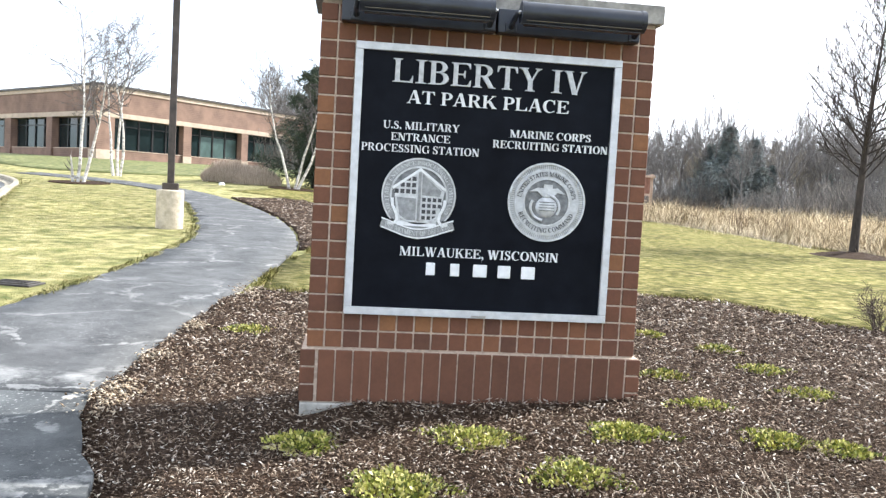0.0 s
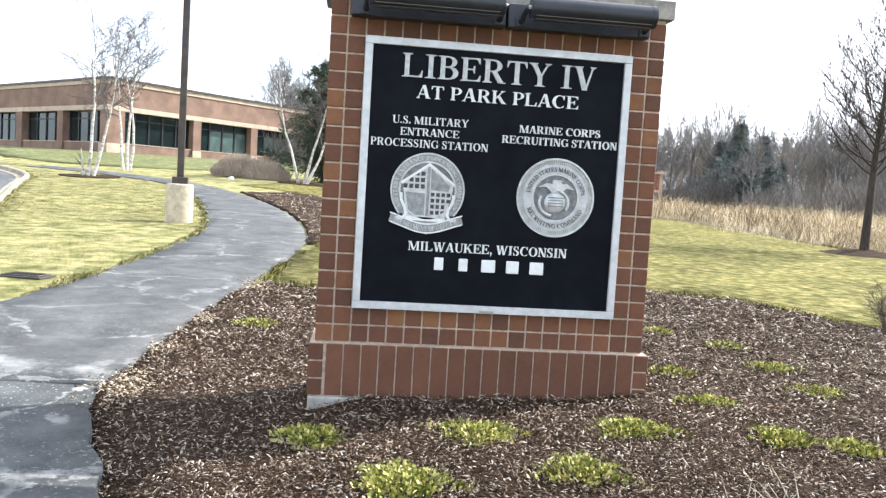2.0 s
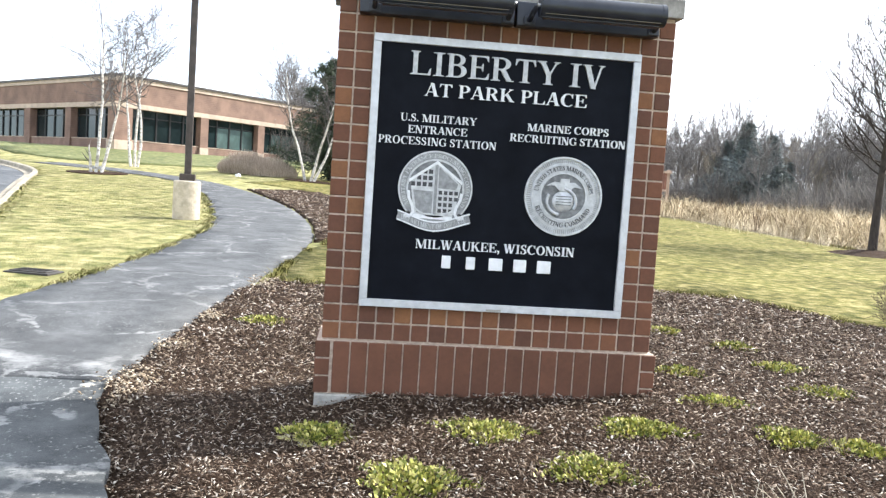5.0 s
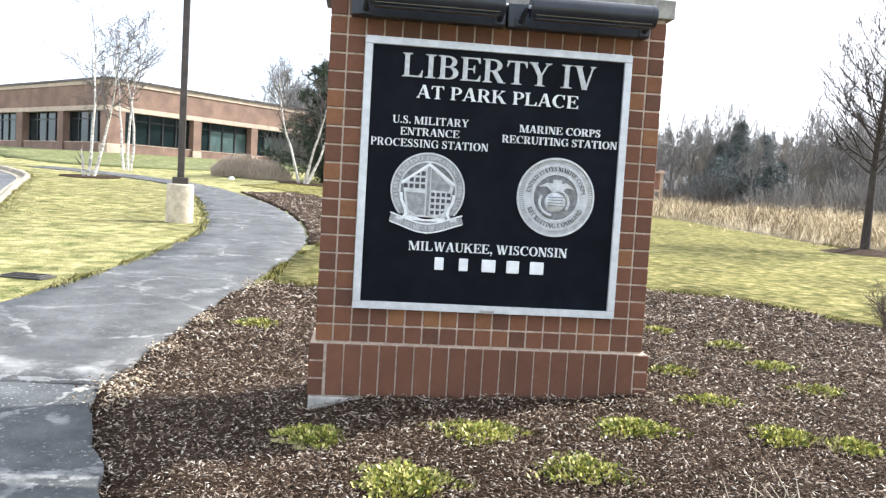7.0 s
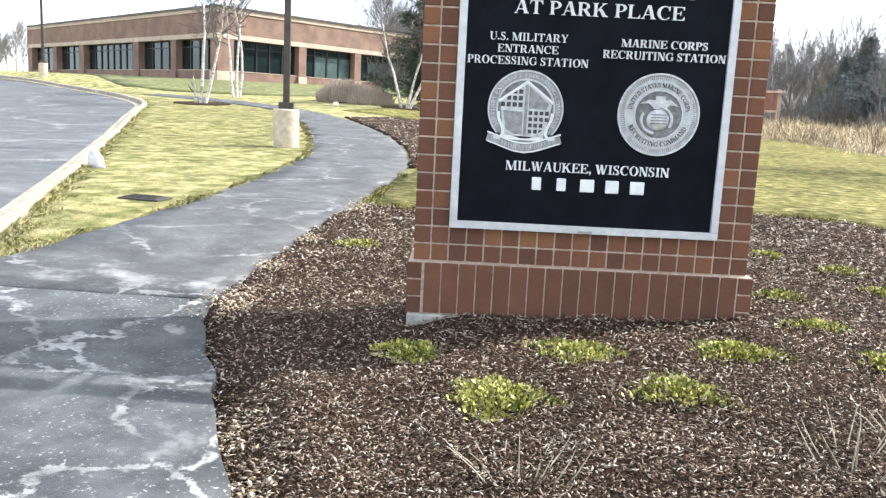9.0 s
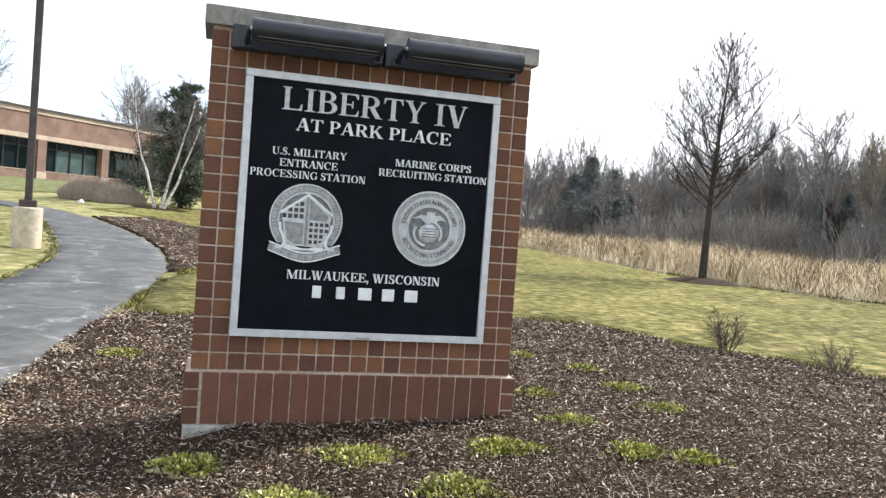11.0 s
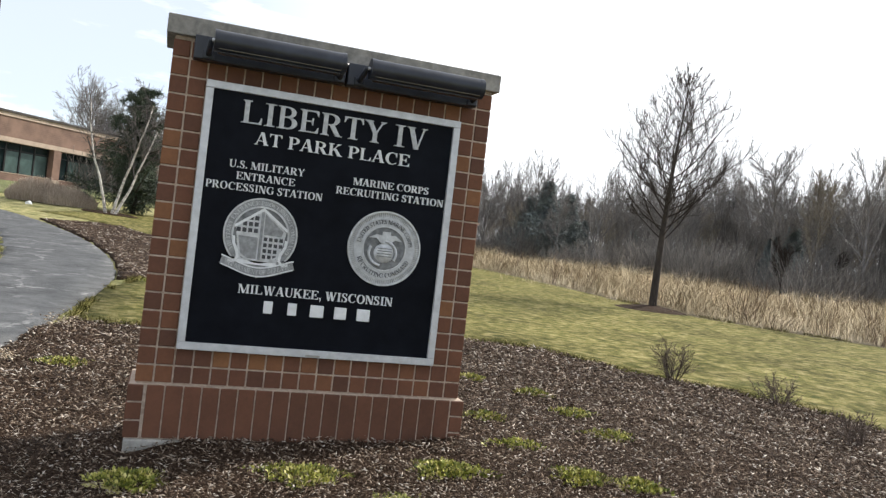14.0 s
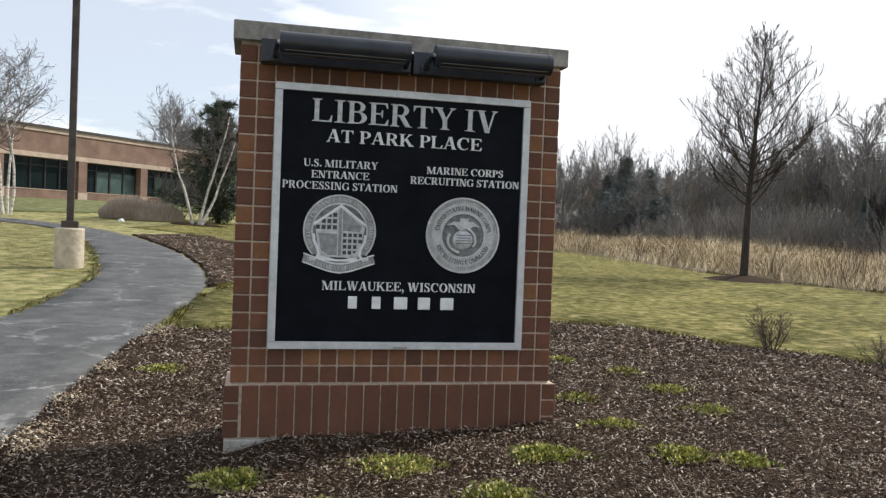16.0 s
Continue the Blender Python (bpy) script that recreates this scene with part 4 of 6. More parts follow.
def round_bars(cx, cz, r, count, a0, a1, w, h, y0, y1):
    """Small upright bars along an arc, in place of writing."""
    bm = bmesh.new()
    for i in range(count):
        a = radians(a0 + (a1 - a0) * i / (count - 1))
        ww = w * (0.75 + 0.25 * math.sin(i * 5.3))
        rad, tan = (math.cos(a), math.sin(a)), (-math.sin(a), math.cos(a))
        quad = [(cx + rad[0] * (r + s * h / 2) + tan[0] * q * ww / 2, cz + rad[1] * (r + s * h / 2) + tan[1] * q * ww / 2) for s, q in ((-1, -1), (1, -1), (1, 1), (-1, 1))]
        plate(quad, y0, y1, bm)
    return bm


def strip(pts, w, y0, y1):
    """A band of width w along a line of (x, z) points."""
    p = np.array(pts, float)
    t = np.gradient(p, axis=0)
    t /= np.hypot(*t.T)[:, None]
    o = np.c_[-t[:, 1], t[:, 0]] * w / 2
    return plate([tuple(q) for q in p + o] + [tuple(q) for q in (p - o)[::-1]], y0, y1)


def make_house_seal():
    """Round cast badge with a gabled, gridded house shape and a ribbon below."""
    cx, cz, R = -0.3705, 1.196, 0.211
    seal = part("round_seal", disc(cx, cz, R, -0.017, -0.024), MAT["seal_dark"], panel, "cast grey round seal with a house shape and ribbon")
    part("rim", ring(cx, cz, R - 0.009, R, -0.023, -0.033), MAT["seal"], seal)
    part("text_band", ring(cx, cz, R - 0.046, R - 0.0095, -0.0235, -0.027), MAT["band"], seal, "grey band with raised writing")
    part("inner_rim", ring(cx, cz, R - 0.057, R - 0.0465, -0.023, -0.033), MAT["seal"], seal)
    part("writing", round_words("MILITARY ENTRANCE PROCESSING COMMAND", cx, cz, R - 0.028, 213, -33, 0.022, -0.0295, -0.0265), MAT["seal"], seal, "ring of small raised capitals")
    house = [(cx - 0.142, cz + 0.040), (cx + 0.004, cz + 0.144), (cx + 0.146, cz + 0.026), (cx + 0.132, cz - 0.05), (cx + 0.100, cz - 0.172), (cx - 0.112, cz - 0.160), (cx - 0.130, cz - 0.05)]
    part("house_shape", plate(house, -0.024, -0.030), MAT["seal"], seal, "pale gabled house shape")
    part("house_panel", plate([(cx - 0.124, cz - 0.014), (cx - 0.014, cz - 0.018), (cx - 0.014, cz - 0.142), (cx - 0.100, cz - 0.142)], -0.0295, -0.0315), MAT["band"], seal, "grey sunken panel")
    part("house_panel", plate([(cx + 0.016, cz + 0.122), (cx + 0.128, cz + 0.030), (cx + 0.118, cz - 0.002), (cx + 0.016, cz + 0.002)], -0.0295, -0.0315), MAT["band"], seal, "grey sunken panel")
    for r, cols in ((0, 4), (1, 3), (2, 2)):
        for c in range(cols):
            x, z = cx - 0.018 - c * 0.0325, cz + 0.008 + r * 0.036
            part("grid_opening", box((x - 0.023, -0.0315, z), (x, -0.0295, z + 0.024)), MAT["seal_black"], seal)
    for r in range(4):
        for c in range(4 if r > 1 else 3):
            x, z = cx + 0.020 + c * 0.030, cz - 0.135 + r * 0.034
            part("grid_opening", box((x, -0.0315, z), (x + 0.020, -0.0295, z + 0.021)), MAT["seal_black"], seal)
    part("post", box((cx - 0.006, -0.038, cz - 0.145), (cx + 0.010, -0.029, cz + 0.132), 0.002), MAT["band"], seal, "grey upright post")
    for s in (-1, 1):
        gable = plate([(cx + 0.004, cz + 0.156), (cx + 0.004, cz + 0.138), (cx + s * 0.148, cz + 0.028), (cx + s * 0.152, cz + 0.044)], -0.029, -0.036)
        part("gable_edge", gable, MAT["letter"], seal)
        curl = strip([(cx + s * 0.150, cz - 0.02), (cx + s * 0.146, cz - 0.06), (cx + s * 0.124, cz - 0.105), (cx + s * 0.118, cz - 0.14), (cx + s * 0.140, cz - 0.168), (cx + s * 0.172, cz - 0.160)], 0.016, -0.026, -0.034)
        part("scroll", curl, MAT["letter"], seal, "curled ribbon end")
        # flat black disc stands in for the shade inside the curl
        part("scroll_shade", disc(cx + s * 0.146, cz - 0.150, 0.014, -0.026, -0.033, 20), MAT["seal_black"], seal, "black disc drawn as shade within the curl")
    part("plinth", plate([(cx - 0.118, cz - 0.150), (cx + 0.104, cz - 0.156), (cx + 0.112, cz - 0.178), (cx - 0.122, cz - 0.172)], -0.029, -0.033), MAT["letter"], seal)
    k = 16
    mid = [(cx - 0.205 + 0.41 * i / k, cz - 0.170 - 0.036 * math.sin(math.pi * i / k) + 0.010 * math.cos(2 * math.pi * i / k)) for i in range(k + 1)]
    part("ribbon", strip(mid, 0.052, -0.020, -0.0335), MAT["band"], seal, "cast ribbon with raised writing")
    for o in (-0.025, 0.025):
        part("ribbon_edge", strip([(x, z + o) for x, z in mid], 0.008, -0.021, -0.036), MAT["letter"], seal, "pale ribbon edge")
    words = bmesh.new()
    text = "DEPARTMENT OF DEFENSE"
    total, pen = sum(SPACE if ch == " " else GLYPHS[ch][0] for ch in text), 0.0
    for ch in text:
        w = SPACE if ch == " " else GLYPHS[ch][0]
        if ch != " ":
            t = (pen + w / 2) / total
            x, z = cx - 0.185 + 0.37 * t, cz - 0.170 - 0.036 * math.sin(math.pi * (0.05 + 0.9 * t)) + 0.010 * math.cos(2 * math.pi * (0.05 + 0.9 * t))
            set_letter(words, ch, lambda p, q: (x + (p - w / 2) * 0.37 / total, z + (q - CAP / 2) * 0.028 / CAP), -0.036, -0.033)
        pen += w
    part("writing", words, MAT["seal"], seal, "row of small raised capitals")
    part("drop", disc(cx + 0.003, cz - 0.236, 0.013, -0.020, -0.031, 16), MAT["seal"], seal)


def make_emblem_seal():
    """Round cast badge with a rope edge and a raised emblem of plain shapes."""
    cx, cz, R = 0.368, 1.197, 0.227
    seal = part("round_seal", disc(cx, cz, R, -0.017, -0.024), MAT["seal"], panel, "cast grey round seal with a raised emblem")
    part("rim", ring(cx, cz, R - 0.010, R, -0.023, -0.034), MAT["seal"], seal)
    part("rope_edge", round_bars(cx, cz, R - 0.023, 110, 0, 356.7, 0.005, 0.022, -0.023, -0.028), MAT["band"], seal, "twisted rope edge")
    part("text_band", ring(cx, cz, R - 0.092, R - 0.038, -0.023, -0.029), MAT["letter_grey"], seal, "pale band with dark writing")
    part("writing", round_words("UNITED STATES MARINE CORPS", cx, cz, R - 0.064, 172, 8, 0.025, -0.0315, -0.028), MAT["seal_black"], seal, "arc of small dark capitals")
    part("writing", round_words("RECRUITING COMMAND", cx, cz, R - 0.064, 202, 338, 0.027, -0.0315, -0.028, True), MAT["seal_black"], seal, "arc of small dark capitals")
    part("inner_rim", ring(cx, cz, R - 0.098, R - 0.091, -0.023, -0.033), MAT["seal"], seal)
    part("field", disc(cx, cz, R - 0.094, -0.023, -0.0265), MAT["seal_dark"], seal, "darker sunken field")
    globe = bmesh.new()
    bmesh.ops.create_uvsphere(globe, u_segments=20, v_segments=12, radius=1, matrix=Matrix.Translation((cx, -0.026, cz - 0.028)) @ Matrix.Diagonal((0.064, 0.018, 0.060, 1)))
    part("globe", globe, MAT["seal"], seal, "raised round boss")
    stripes = bmesh.new()
    for k in range(4):
        z = cz - 0.050 + k * 0.016
        box((cx - 0.044, -0.044, z), (cx + 0.044, -0.036, z + 0.005), bm=stripes)
    part("stripes", stripes, MAT["seal_dark"], seal)
    crest = [(cx - 0.105, cz + 0.058), (cx - 0.055, cz + 0.082), (cx - 0.022, cz + 0.080), (cx - 0.022, cz + 0.102), (cx + 0.030, cz + 0.102), (cx + 0.030, cz + 0.080), (cx + 0.060, cz + 0.084),
             (cx + 0.108, cz + 0.050), (cx + 0.060, cz + 0.056), (cx + 0.030, cz + 0.030), (cx - 0.025, cz + 0.030), (cx - 0.055, cz + 0.060)]
    part("crest", plate(crest, -0.026, -0.036), MAT["seal"], seal, "raised crest")
    for s, a0 in ((-1, 150), (1, 330)):
        hook = bmesh.new()
        for k in range(8):
            a, b = radians(a0 + k * 14), radians(a0 + (k + 1) * 14)
            rod((cx - 0.01 + 0.085 * math.cos(a), -0.032, cz - 0.03 + 0.075 * math.sin(a)), (cx - 0.01 + 0.085 * math.cos(b), -0.032, cz - 0.03 + 0.075 * math.sin(b)), 0.009, sides=8, bm=hook)
        part("hook", hook, MAT["seal"], seal)


make_house_seal()
make_emblem_seal()


def make_sign_light(x0, x1, c0, c1, label):
    """A tube floodlight on two arms before a wall box."""
    lamp = thing("sign_light", pose((x0 + x1) / 2, 0, 2.19), label, "floodlight", "floodlights over the panel")
    m = (x0 + x1) / 2
    part("wall_box", box((x0 - m, -0.085, -0.063), (x1 - m, -0.004, 0.068), 0.006), MAT["lamp_black"], lamp)
    y, z, r = -0.275, 0.012, 0.058
    part("housing", rod((c0 - m, y, z), (c1 - m, y, z), r, sides=36, caps=False), MAT["lamp_black"], lamp, "black enamelled tube housing", smooth=True)
    for c, s in ((c0, -1), (c1, 1)):
        part("end_cap", rod((c - m + s * 0.012, y, z), (c - m - s * 0.012, y, z), r + 0.002, sides=36), MAT["lamp_black"], lamp)
        part("bolt", rod((c - m + s * 0.024, y, z), (c - m + s * 0.010, y, z), 0.011, sides=8), MAT["aluminium"], lamp)
    part("lens", box((c0 - m + 0.012, y - 0.012, z - r - 0.005), (c1 - m - 0.012, y + 0.045, z - r + 0.012), 0.002), MAT["lens"], lamp, "narrow dark lens under the tube")
    part("seam", rod((c0 - m + 0.014, y - r * 0.62, z - r * 0.80), (c1 - m - 0.014, y - r * 0.62, z - r * 0.80), 0.0028, sides=6), MAT["seam"], lamp, "thin dull brass seam")
    for c in (c0 - 0.028, c1 + 0.022):
        arm = bmesh.new()
        rod((c - m, -0.075, -0.035), (c - m, y, z), 0.017, 0.014, 12, arm)
        part("arm", arm, MAT["lamp_black"], lamp, smooth=True)
        part("arm_foot", box((c - m - 0.032, -0.098, -0.058), (c - m + 0.032, -0.084, -0.010), 0.004), MAT["lamp_black"], lamp)


make_sign_light(-0.850, 0.004, -0.742, -0.055, "black tube floodlight on a wall box under the cap")
make_sign_light(0.016, 0.832, 0.115, 0.775, "black tube floodlight on a wall box under the cap")


# ---------------------------------------------------------------- trees and plants
def tubes(lines, sides):
    """Tapered tubes along polylines: (points, radii) pairs, all with the same number of points."""
    n = len(lines[0][0])
    P = np.array([p for p, _ in lines])
    Rr = np.array([r for _, r in lines])
    T = np.gradient(P, axis=1)
    T /= np.linalg.norm(T, axis=2, keepdims=True) + 1e-9
    ref = np.where(np.abs(T[..., 2:3]) > 0.9, np.array([1.0, 0, 0]), np.array([0, 0, 1.0]))
    A = np.cross(T, ref)
    A /= np.linalg.norm(A, axis=2, keepdims=True) + 1e-9
    B = np.cross(T, A)
    ang = np.arange(sides) * 2 * np.pi / sides
    V = P[:, :, None] + Rr[:, :, None, None] * (A[:, :, None] * np.cos(ang)[:, None] + B[:, :, None] * np.sin(ang)[:, None])
    idx = np.arange(len(lines) * n * sides).reshape(len(lines), n, sides)
    nx = np.roll(idx, -1, axis=2)
    F = np.stack([idx[:, :-1], nx[:, :-1], nx[:, 1:], idx[:, 1:]], -1).reshape(-1, 4)
    return V.reshape(-1, 3), F


def shoot(rng, start, way, length, r0, r1, pieces, wander, lift):
    """One limb: a wandering line that bends up (or down) as it grows."""
    p, d = np.array(start, float), np.array(way, float)
    pts, rad = [p.copy()], [r0]
    for i in range(pieces):
        d = d + rng.normal(0, wander, 3) + np.array([0, 0, lift])
        d /= np.linalg.norm(d)
        p = p + d * length / pieces
        pts.append(p.copy())
        rad.append(r0 + (r1 - r0) * (i + 1) / pieces)
    return np.array(pts), np.array(rad), d


def grow(rng, start, way, length, radius, spec, level=0, out=None):
    """Limbs of a bare tree, level by level: spec rows are (children, spread, shrink, wander, lift, first)."""
    out = out if out is not None else [[] for _ in spec]
    kids, spread, shrink, wander, lift, first = spec[level]
    pts, rad, _ = shoot(rng, start, way, length, radius, radius * 0.30, 6, wander, lift)
    out[level].append((pts, rad))
    if level + 1 < len(spec):
        for k in range(kids):
            t = first + (1 - first) * (k + rng.uniform(0.1, 0.9)) / kids
            i = min(int(t * 6), 5)
            f = t * 6 - i
            at = pts[i] * (1 - f) + pts[i + 1] * f
            ax = pts[i + 1] - pts[i]
            ax /= np.linalg.norm(ax)
            side = np.cross(ax, rng.normal(0, 1, 3))
            side /= np.linalg.norm(side)
            a = radians(spread * rng.uniform(0.65, 1.3))
            d = ax * math.cos(a) + side * math.sin(a)
            here = rad[i] * (1 - f) + rad[i + 1] * f
            grow(rng, at, d, length * shrink * rng.uniform(0.7, 1.15) * (1.0 - 0.45 * (t - first)), here * 0.62, spec, level + 1, out)
    return out


def tree_meshes(name, levels, mats, min_r=0.004, far=False):
    """Trunk and crown meshes from grown levels; the finer the twigs, the fewer their bends."""
    made = []
    for group, m, nm in ((levels[:1], mats[0], "trunk"), (levels[1:], mats[1], "crown")):
        vs, fs, n = [], [], 0
        for k, lines in enumerate(q for q in group if q):
            sides, step = (6 if far else 9, 1) if nm == "trunk" else ((3, (2, 3, 6)[min(k, 2)]) if far else ((4, 3, 3)[min(k, 2)], (1, 2, 3)[min(k, 2)]))
            v, f = tubes([(p[::step], np.maximum(r[::step], min_r)) for p, r in lines], sides)
            vs.append(v)
            fs.append(f + n)
            n += len(v)
        made.append((nm, mesh_of(nm, np.concatenate(vs), np.concatenate(fs), m, True)))
    return made


def plant(name, meshes, at, label, category, group=""):
    t = thing(name, at, label, category, group)
    for nm, me in meshes:
        part(nm, me, None, t)
    return t


def trunk_and_crown(seed, height, radius, spec, mats, lean=(0, 0), min_r=0.004, far=False):
    rng = np.random.default_rng(seed)
    return tree_meshes("tree", grow(rng, (0, 0, -0.05), np.array([lean[0], lean[1], 1.0]), height, radius, spec), mats, min_r, far)


def make_pear():
    """The young street tree: a straight trunk and a narrow upright oval crown."""
    rng = np.random.default_rng(4)
    levels = [[], [], [], []]
    H = 6.0
    pts, rad, _ = shoot(rng, (0, 0, -0.05), (0.02, 0, 1), H, 0.108, 0.006, 12, 0.014, 0.0)
    levels[0].append((pts, rad))
    for k in range(56):
        low = k < 26
        t = 1.80 + 1.50 * k / 25 if low else 3.30 + 2.55 * (k - 25) / 30
        i = min(int(t / H * 12), 11)
        at = pts[i] + (pts[i + 1] - pts[i]) * (t / H * 12 - i)
        a = k * 2.4 + rng.uniform(-0.4, 0.4)
        up = rng.uniform(0.25, 0.85) if low else rng.uniform(0.35, 0.9)
        d = np.array([math.cos(a), math.sin(a), up])
        length = rng.uniform(1.75, 2.25) if low else (6.55 - t) * rng.uniform(0.54, 0.72)
        # limbs leave the trunk wide and turn upwards; the twigs stand nearly upright
        sub = grow(rng, at, d / np.linalg.norm(d), length, min(0.021, rad[i] * 0.34), [(9, 44, 0.40, 0.085, 0.15, 0.18), (8, 40, 0.50, 0.13, 0.20, 0.12), (0, 30, 0.5, 0.14, 0.15, 0.2)])
        for q in range(3):
            levels[q + 1] += sub[q]
    # all limbs are drawn with seven points
    levels[0] = [(levels[0][0][0][::2], levels[0][0][1][::2])]
    x, y = 10.9, 13.1
    t = plant("street_tree", tree_meshes("pear", levels, (MAT["bark"], MAT["bark"]), 0.0044), pose(x, y, ground_z(x, y)), "bare young street tree with an upright oval crown", "tree")
    bm = bmesh.new()
    bmesh.ops.create_grid(bm, x_segments=26, y_segments=26, size=1.0)
    bmesh.ops.delete(bm, geom=[v for v in bm.verts if v.co.length > 1.0], context="VERTS")
    for v in bm.verts:
        q = v.co.length
        v.co.z = ground_z(x + v.co.x * 1.05, y + v.co.y * 0.95) - ground_z(x, y) + 0.17 * (1 - q) ** 0.8 - 0.02 + 0.03 * noise.noise(Vector((v.co.x * 6, v.co.y * 6, 3)))
        v.co.x, v.co.y = v.co.x * 1.05, v.co.y * 0.95
    ring_ob = new("mulch_mound", bm_mesh("mulch_mound", bm, MAT["mulch_bed"], True))
    ring_ob.location = (x, y, ground_z(x, y))
    tagged(ring_ob, "low mound of dark mulch round the street tree", "mulch")


make_pear()

BIRCH = [(13, 46, 0.36, 0.085, 0.02, 0.42), (6, 42, 0.5, 0.13, 0.05, 0.25), (4, 42, 0.55, 0.16, 0.03, 0.2), (0, 40, 0.5, 0.16, 0.0, 0.2)]


def make_birch_clump(x, y, stems, seed, height, label):
    rng = np.random.default_rng(seed)
    t = thing("birch_tree", pose(x, y, ground_z(x, y)), label, "tree", "birches on the lawn")
    for lx, ly, dx, dy, h in stems:
        levels = grow(rng, (dx, dy, -0.1), np.array([lx, ly, 1.0]), height * h, 0.060, BIRCH if h > 0.4 else [(3, 30, 0.4, 0.06, 0.05, 0.4), (0, 30, 0.5, 0.1, 0.0, 0.2)])
        (n1, trunk), (n2, crown) = tree_meshes("birch", levels, (MAT["birch"], MAT["birch_twig"]), 0.0065)
        part("trunk", trunk, None, t, "white peeling birch bark")
        part("crown", crown, None, t, "bare thin twigs")


make_birch_clump(-9.96, 24.9, [(0.05, 0, -0.06, 0, 1.0), (0.24, 0.05, 0.10, 0, 0.88), (-0.10, 0, -0.2, 0, 0.2)], 11, 5.3, "bare white-barked birch with three stems")
make_birch_clump(-10.25, 30.5, [(-0.17, 0, -0.12, 0, 0.88), (0.06, 0.1, 0.0, 0.1, 1.0), (0.22, 0, 0.12, 0, 0.95)], 12, 6.0, "bare white-barked birch with three stems beyond the footpath")
make_birch_clump(-2.95, 28.6, [(-0.13, 0, -0.14, 0, 0.98), (0.06, 0, 0.03, 0.1, 0.98), (0.15, 0.05, 0.14, 0, 0.80)], 15, 4.6, "bare white-barked birch with three stems before a pine")
for bx, by in ((-9.96, 24.9), (-2.95, 28.6)):
    bm = bmesh.new()
    bmesh.ops.create_circle(bm, cap_ends=True, segments=24, radius=1.0)
    bmesh.ops.subdivide_edges(bm, edges=bm.edges[:], cuts=1)
    for v in bm.verts:
        v.co = Vector((v.co.x * 1.0, v.co.y * 0.9, ground_z(bx + v.co.x * 1.0, by + v.co.y * 0.9) - ground_z(bx, by) + 0.03))
    bmesh.ops.solidify(bm, geom=bm.faces[:], thickness=0.05)
    ob = new("mulch_mound", bm_mesh("mulch_mound", bm, MAT["mulch_bed"]))
    ob.location = (bx, by, ground_z(bx, by))
    tagged(ob, "dark mulch patch at the foot of a birch", "mulch")


def needle_fans(rng, centres, sizes, per, length, width, droop=0.1):
    """Sprays of thin needles round given twig ends."""
    c = np.repeat(np.array(centres), per, axis=0)
    s = np.repeat(np.array(sizes), per)[:, None]
    d = rng.normal(0, 1, c.shape)
    d /= np.linalg.norm(d, axis=1, keepdims=True)
    base = c + d * s * rng.uniform(0, 0.8, (len(c), 1))
    tip = base + (d + rng.normal(0, 0.4, c.shape)) * length + np.array([0, 0, -droop * length])
    w = np.cross(d, rng.normal(0, 1, c.shape))
    w = w / (np.linalg.norm(w, axis=1, keepdims=True) + 1e-9) * width
    V = np.stack([base - w, base + w, tip], 1).reshape(-1, 3)
    return V, np.arange(len(V)).reshape(-1, 3)


def conifer_meshes(seed, height, spread, per, needle, width, mat_needle, tiers=14, irregular=0.25, taper=1.05):
    """A conifer: a straight trunk, tiers of limbs and needle sprays along them."""
    rng = np.random.default_rng(seed)
    trunk = [shoot(rng, (0, 0, -0.1), (0, 0, 1), height, height * 0.022, 0.01, 6, 0.01, 0)[:2]]
    limbs, cen, siz = [], [], []
    for k in range(tiers):
        h = height * (0.06 + 0.90 * k / tiers)
        reach = spread * (1 - k / tiers) ** taper + 0.03
        for j in range(6):
            a = j * 1.047 + k * 0.7 + rng.uniform(-0.4, 0.4)
            ln = reach * rng.uniform(1 - irregular * 1.6, 1 + irregular)
            pts, rad, _ = shoot(rng, (0, 0, h), (math.cos(a), math.sin(a), 0.25), ln, 0.03, 0.008, 6, 0.06, 0.04)
            limbs.append((pts, rad))
            for q in pts[1:]:
                if rng.uniform() < 0.85:
                    cen.append(q + rng.normal(0, 0.06 * spread * (1 - 0.8 * k / tiers), 3))
                    siz.append(rng.uniform(0.12, 0.24) * spread * (1 - 0.75 * k / tiers))
    v1, f1 = tubes(trunk, 8)
    v2, f2 = tubes(limbs, 4)
    v3, f3 = needle_fans(rng, cen, siz, per, needle, width)
    return [("trunk", mesh_of("trunk", np.concatenate([v1, v2]), np.concatenate([f1, f2 + len(v1)]), MAT["bark"], True)), ("needles", mesh_of("needles", v3, f3, mat_needle))]


plant("pine_tree", conifer_meshes(21, 5.5, 2.05, 75, 0.17, 0.019, MAT["needle"], 12, 0.50, 0.66), pose(-2.25, 31.0, ground_z(-2.25, 31.0)), "dense dark green pine behind the birch", "tree")


def stem_bush(rng, radius, height, count, thick, flare, twist=0.10, sides=3, dome=0.0):
    lines = []
    for _ in range(count):
        a, q = rng.uniform(0, 2 * math.pi), radius * math.sqrt(rng.uniform())
        foot = 0.55 + 0.4 * (dome > 0)
        start = (q * math.cos(a) * foot, q * math.sin(a) * foot, -0.03)
        d = np.array([math.cos(a) * flare * q / radius, math.sin(a) * flare * q / radius, 1.0])
        pts, rad, _ = shoot(rng, start, d / np.linalg.norm(d), height * rng.uniform(0.55, 1.0) * (1 - dome * (q / radius) ** 2), thick, thick * 0.35, 4, twist, 0.0)
        lines.append((pts, rad))
    return tubes(lines, sides)


